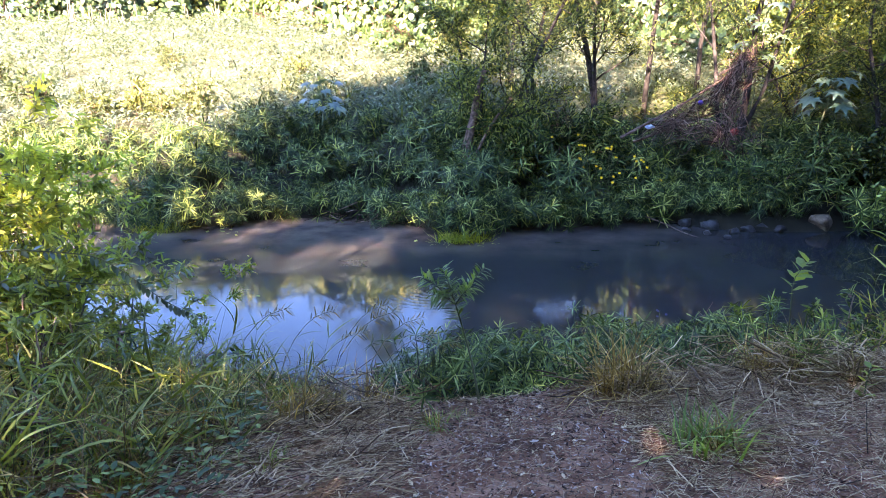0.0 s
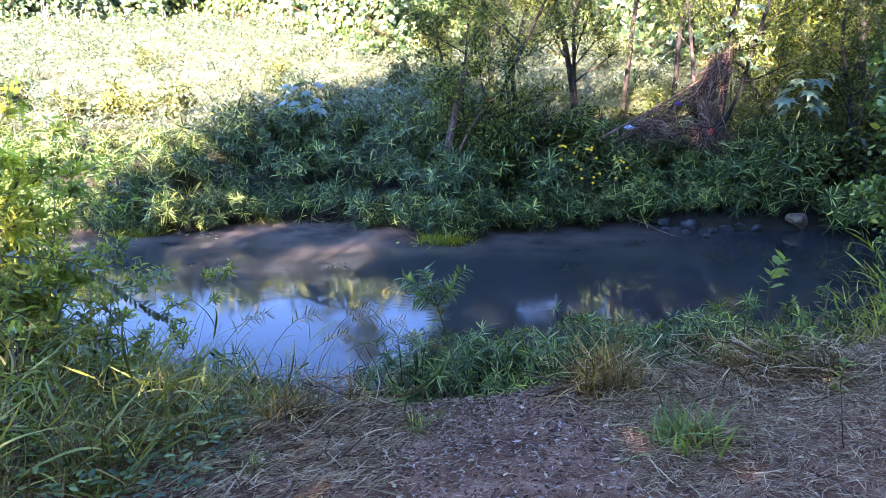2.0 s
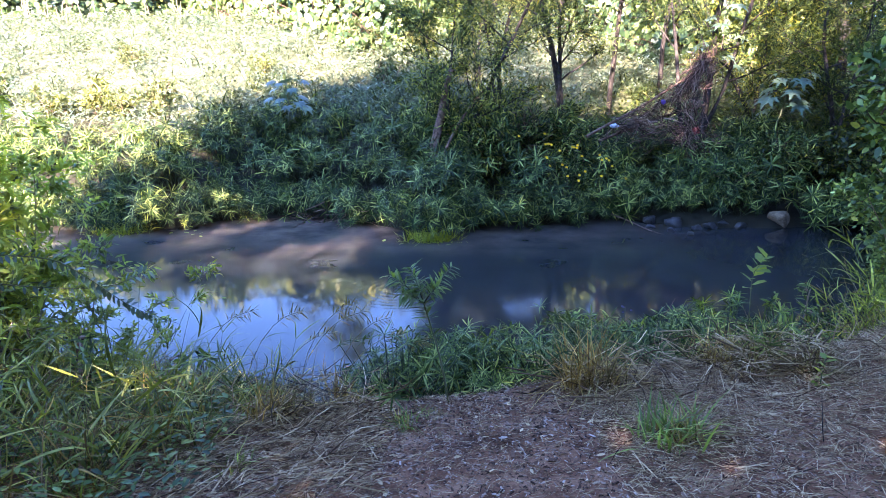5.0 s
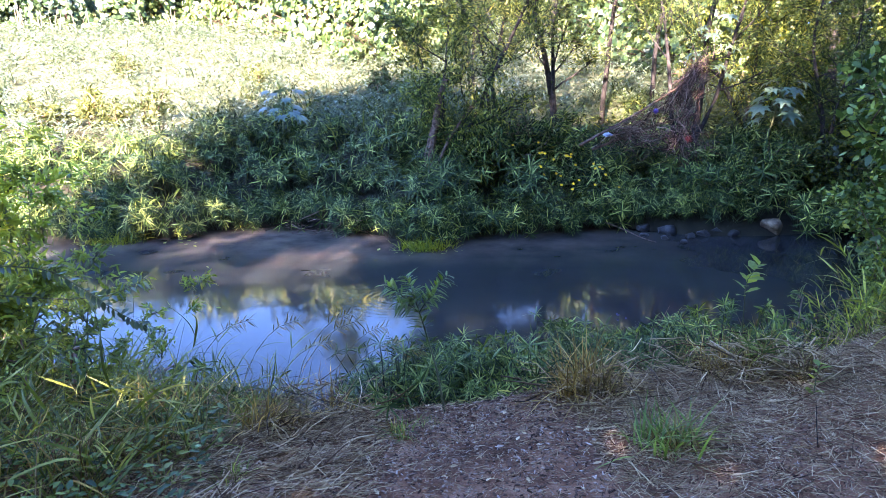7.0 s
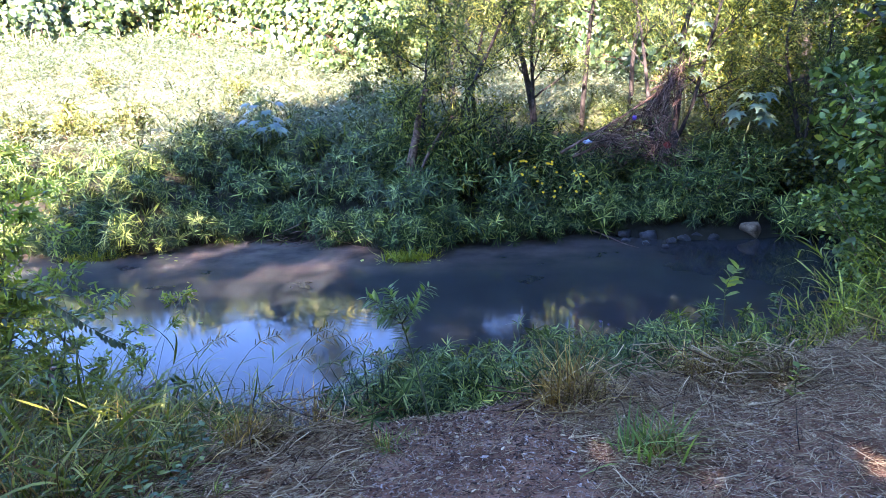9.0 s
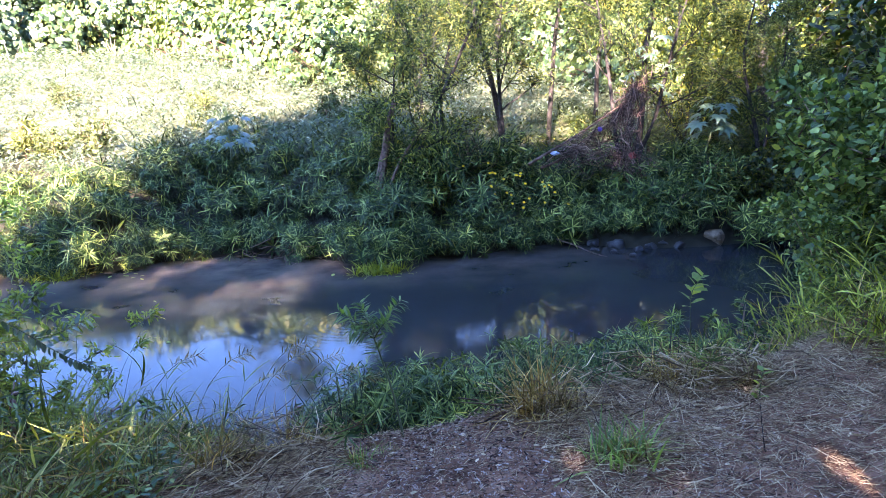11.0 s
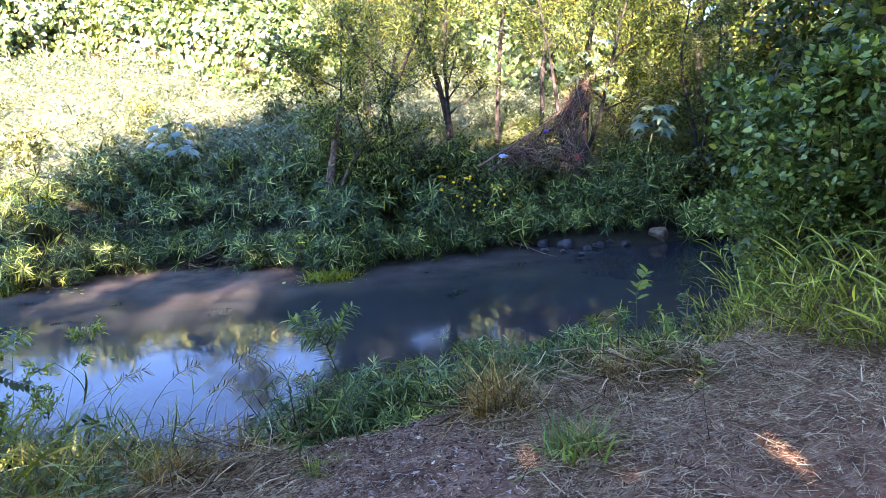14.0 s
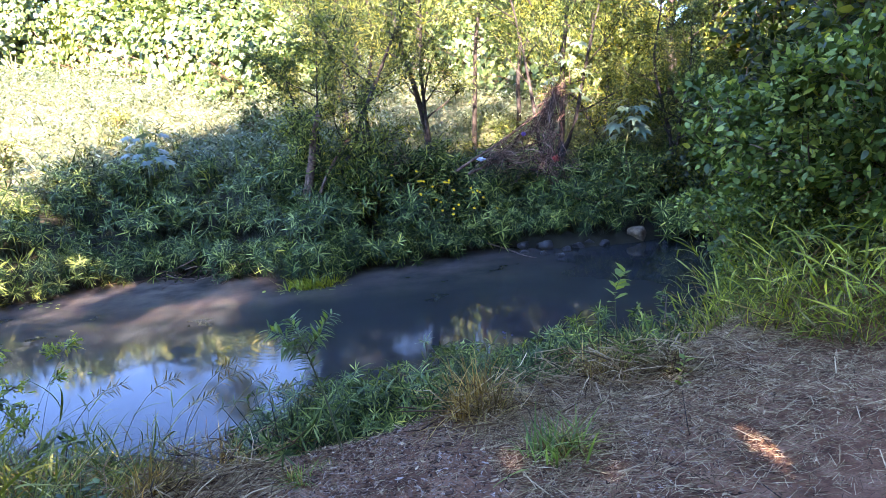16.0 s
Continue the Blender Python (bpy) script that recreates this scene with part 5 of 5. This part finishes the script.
limb_thing("dead_stick", "pale bare stick lying across the grass", smooth_line([(-1.0, 3.3, 1.02), (-0.75, 3.4, 1.06), (-0.5, 3.5, 1.07)], 8), np.linspace(0.006, 0.003, 8), M["straw"], "stick")


def violet_flower(seed, place):
    r = np.random.default_rng(seed)
    ob = thing("violet_flower", "small violet-blue flower head among the sedges", "flower", "violet flowers on the near bank")
    z = float(height(place[0], place[1]))
    st = Geo()
    st.tube(smooth_line([(0, 0, z - place[2]), (0.02, 0, (z - place[2]) * 0.5), (0, 0, 0)], 6), np.linspace(0.004, 0.002, 6), 4)
    part("stem", st, M["green_stem"], ob)
    for k in range(4):
        g = Geo()
        m = 6
        a = np.arange(m) * 6.283 / m
        centre = r.normal(size=3) * 0.022
        g.many(leaf_form(0.7, 0.1, 0.02, 0.5), np.repeat(centre[None], m, 0), turn_to(np.stack([np.cos(a), np.sin(a) * 0.7 - 0.3, np.sin(a) * 0.6 + 0.2], 1), (0, -0.8, 0.6)), np.full(m, 0.012))
        part("flower", g, M["violet"], ob, "violet-blue petals")
    ob.location = place


for n, place in enumerate([(2.02, 4.4, 0.99), (1.36, 4.4, 1.0), (1.63, 4.45, 1.15)]):
    violet_flower(760 + n, place)


def floating_leaf(seed, x, y):
    r = np.random.default_rng(seed)
    g = Geo()
    a = r.uniform(0, 6.283)
    g.many(leaf_form(0.5, -0.05, 0.03), np.array([[0.0, 0.0, 0.0]]), turn_to(np.array([[math.cos(a), math.sin(a), 0.02]])), r.uniform(0.08, 0.15))
    ob = part("floating_leaf", g, M["meadow_shrub"])
    ob.location = (x, y, 0.006)
    return tagged(ob, "pale green leaf floating on the water", "leaf", "leaves floating on the water")


for n, (x, y) in enumerate([(-4.87, 12.1), (-4.65, 11.77), (-4.68, 11.48), (-5.11, 11.57), (-4.39, 11.31), (-4.75, 11.62), (-4.55, 11.6), (-4.95, 11.85), (-0.9, 10.9), (0.25, 10.95), (1.9, 7.3), (-2.9, 7.9)]):
    floating_leaf(780 + n, x, y)


# ---- ground litter on the near bank ----
def litter_spots(rng, n, x0, x1, y0, depth=0.15):
    x = rng.uniform(x0, x1, n)
    y = y0 + (near_edge(x) + depth - y0) * np.sqrt(rng.uniform(0, 1, n))
    return x, y, lumpy(x, y)


def straw_litter():
    rng = np.random.default_rng(801)
    g = Geo()
    for n, x0, x1, big in ((34000, 0.9, 4.0, 0.075), (1300, 0.9, 4.0, 0.15), (9000, -1.9, -0.2, 0.1), (700, -1.9, -0.3, 0.2), (9000, -0.7, 1.4, 0.05)):
        x, y, z = litter_spots(rng, n, x0, x1, 1.2)
        az = rng.normal(0.1, 0.6, n) + rng.choice([0, 1.3], n, p=[0.75, 0.25])
        d = np.stack([np.cos(az), np.sin(az), rng.normal(0.02, 0.16, n)], 1)
        size = big * rng.uniform(0.3, 1.2, n)
        pos = np.stack([x, y, z + rng.uniform(0.002, 0.03, n)], 1)
        for m, (w, b) in enumerate(((0.022, 0.0), (0.03, 0.05), (0.045, 0.02))):
            k = np.arange(n) % 3 == m
            g.many(stick_form(w, b) if m == 1 else straw_form(w), pos[k], turn_to(d[k], rng.normal(0, 0.5, (k.sum(), 3)) + [0, 0, 1]), size[k])
    return g


def chip_litter():
    rng = np.random.default_rng(802)
    g = Geo()
    for n, x0, x1, big in ((30000, -1.4, 2.2, 0.02), (6000, -1.4, 3.8, 0.017), (700, -1.3, 3.4, 0.036)):
        x, y, z = litter_spots(rng, n, x0, x1, 1.2)
        az = rng.uniform(0, 6.283, n)
        d = np.stack([np.cos(az), np.sin(az), rng.normal(0, 0.25, n)], 1)
        for m, (w, t) in enumerate(((0.13, 0.06), (0.22, 0.08), (0.4, 0.14))):
            k = np.arange(n) % 3 == m
            g.many(chip_form(w, t), np.stack([x, y, z + 0.001], 1)[k], turn_to(d[k], rng.normal(0, 0.35, (k.sum(), 3)) + [0, 0, 1]), big * rng.uniform(0.3, 1.5, k.sum()))
    return g


def leaf_litter():
    rng = np.random.default_rng(803)
    g = Geo()
    n = 420
    x, y, z = litter_spots(rng, n, -1.6, 3.6, 1.2)
    az = rng.uniform(0, 6.283, n)
    d = np.stack([np.cos(az), np.sin(az), rng.normal(0, 0.2, n)], 1)
    g.many(leaf_form(0.45, -0.15, 0.08), np.stack([x, y, z + 0.012], 1), turn_to(d, rng.normal(0, 0.3, (n, 3)) + [0, 0, 1]), rng.uniform(0.02, 0.05, n))
    return g


tagged(part("straw_litter", straw_litter(), M["straw"], smooth=False), "pale dry straw strewn over the near bank", "straw", kind="stuff")
tagged(part("wood_chips", chip_litter(), M["chip"], smooth=False), "grey-brown wood chips and clods on bare earth", "wood chips", kind="stuff")
tagged(part("leaf_litter", leaf_litter(), M["straw"]), "dry curled fallen leaves on the near bank", "leaves", kind="stuff")


def ground_herbs():
    rng = np.random.default_rng(804)
    g = Geo()
    n = 5200
    x = rng.uniform(-4.5, -1.0, n)
    y = rng.uniform(1.3, 3.6, n)
    keep = y > 1.9 + 1.3 * (x + 1.0)
    x, y = x[keep], y[keep]
    n = len(x)
    z = lumpy(x, y) + rng.uniform(0.02, 0.3, n) ** 1.3
    az = rng.uniform(0, 6.283, n)
    d = np.stack([np.cos(az), np.sin(az), rng.uniform(-0.2, 0.7, n)], 1)
    g.many(leaf_form(0.5, 0.3, 0.05), np.stack([x, y, z], 1), turn_to(d), rng.uniform(0.025, 0.06, n))
    return g


tagged(part("ground_herbs", ground_herbs(), M["herb_leaf"]), "low green broad-leaved weeds between the grass tufts", "weeds", kind="stuff")
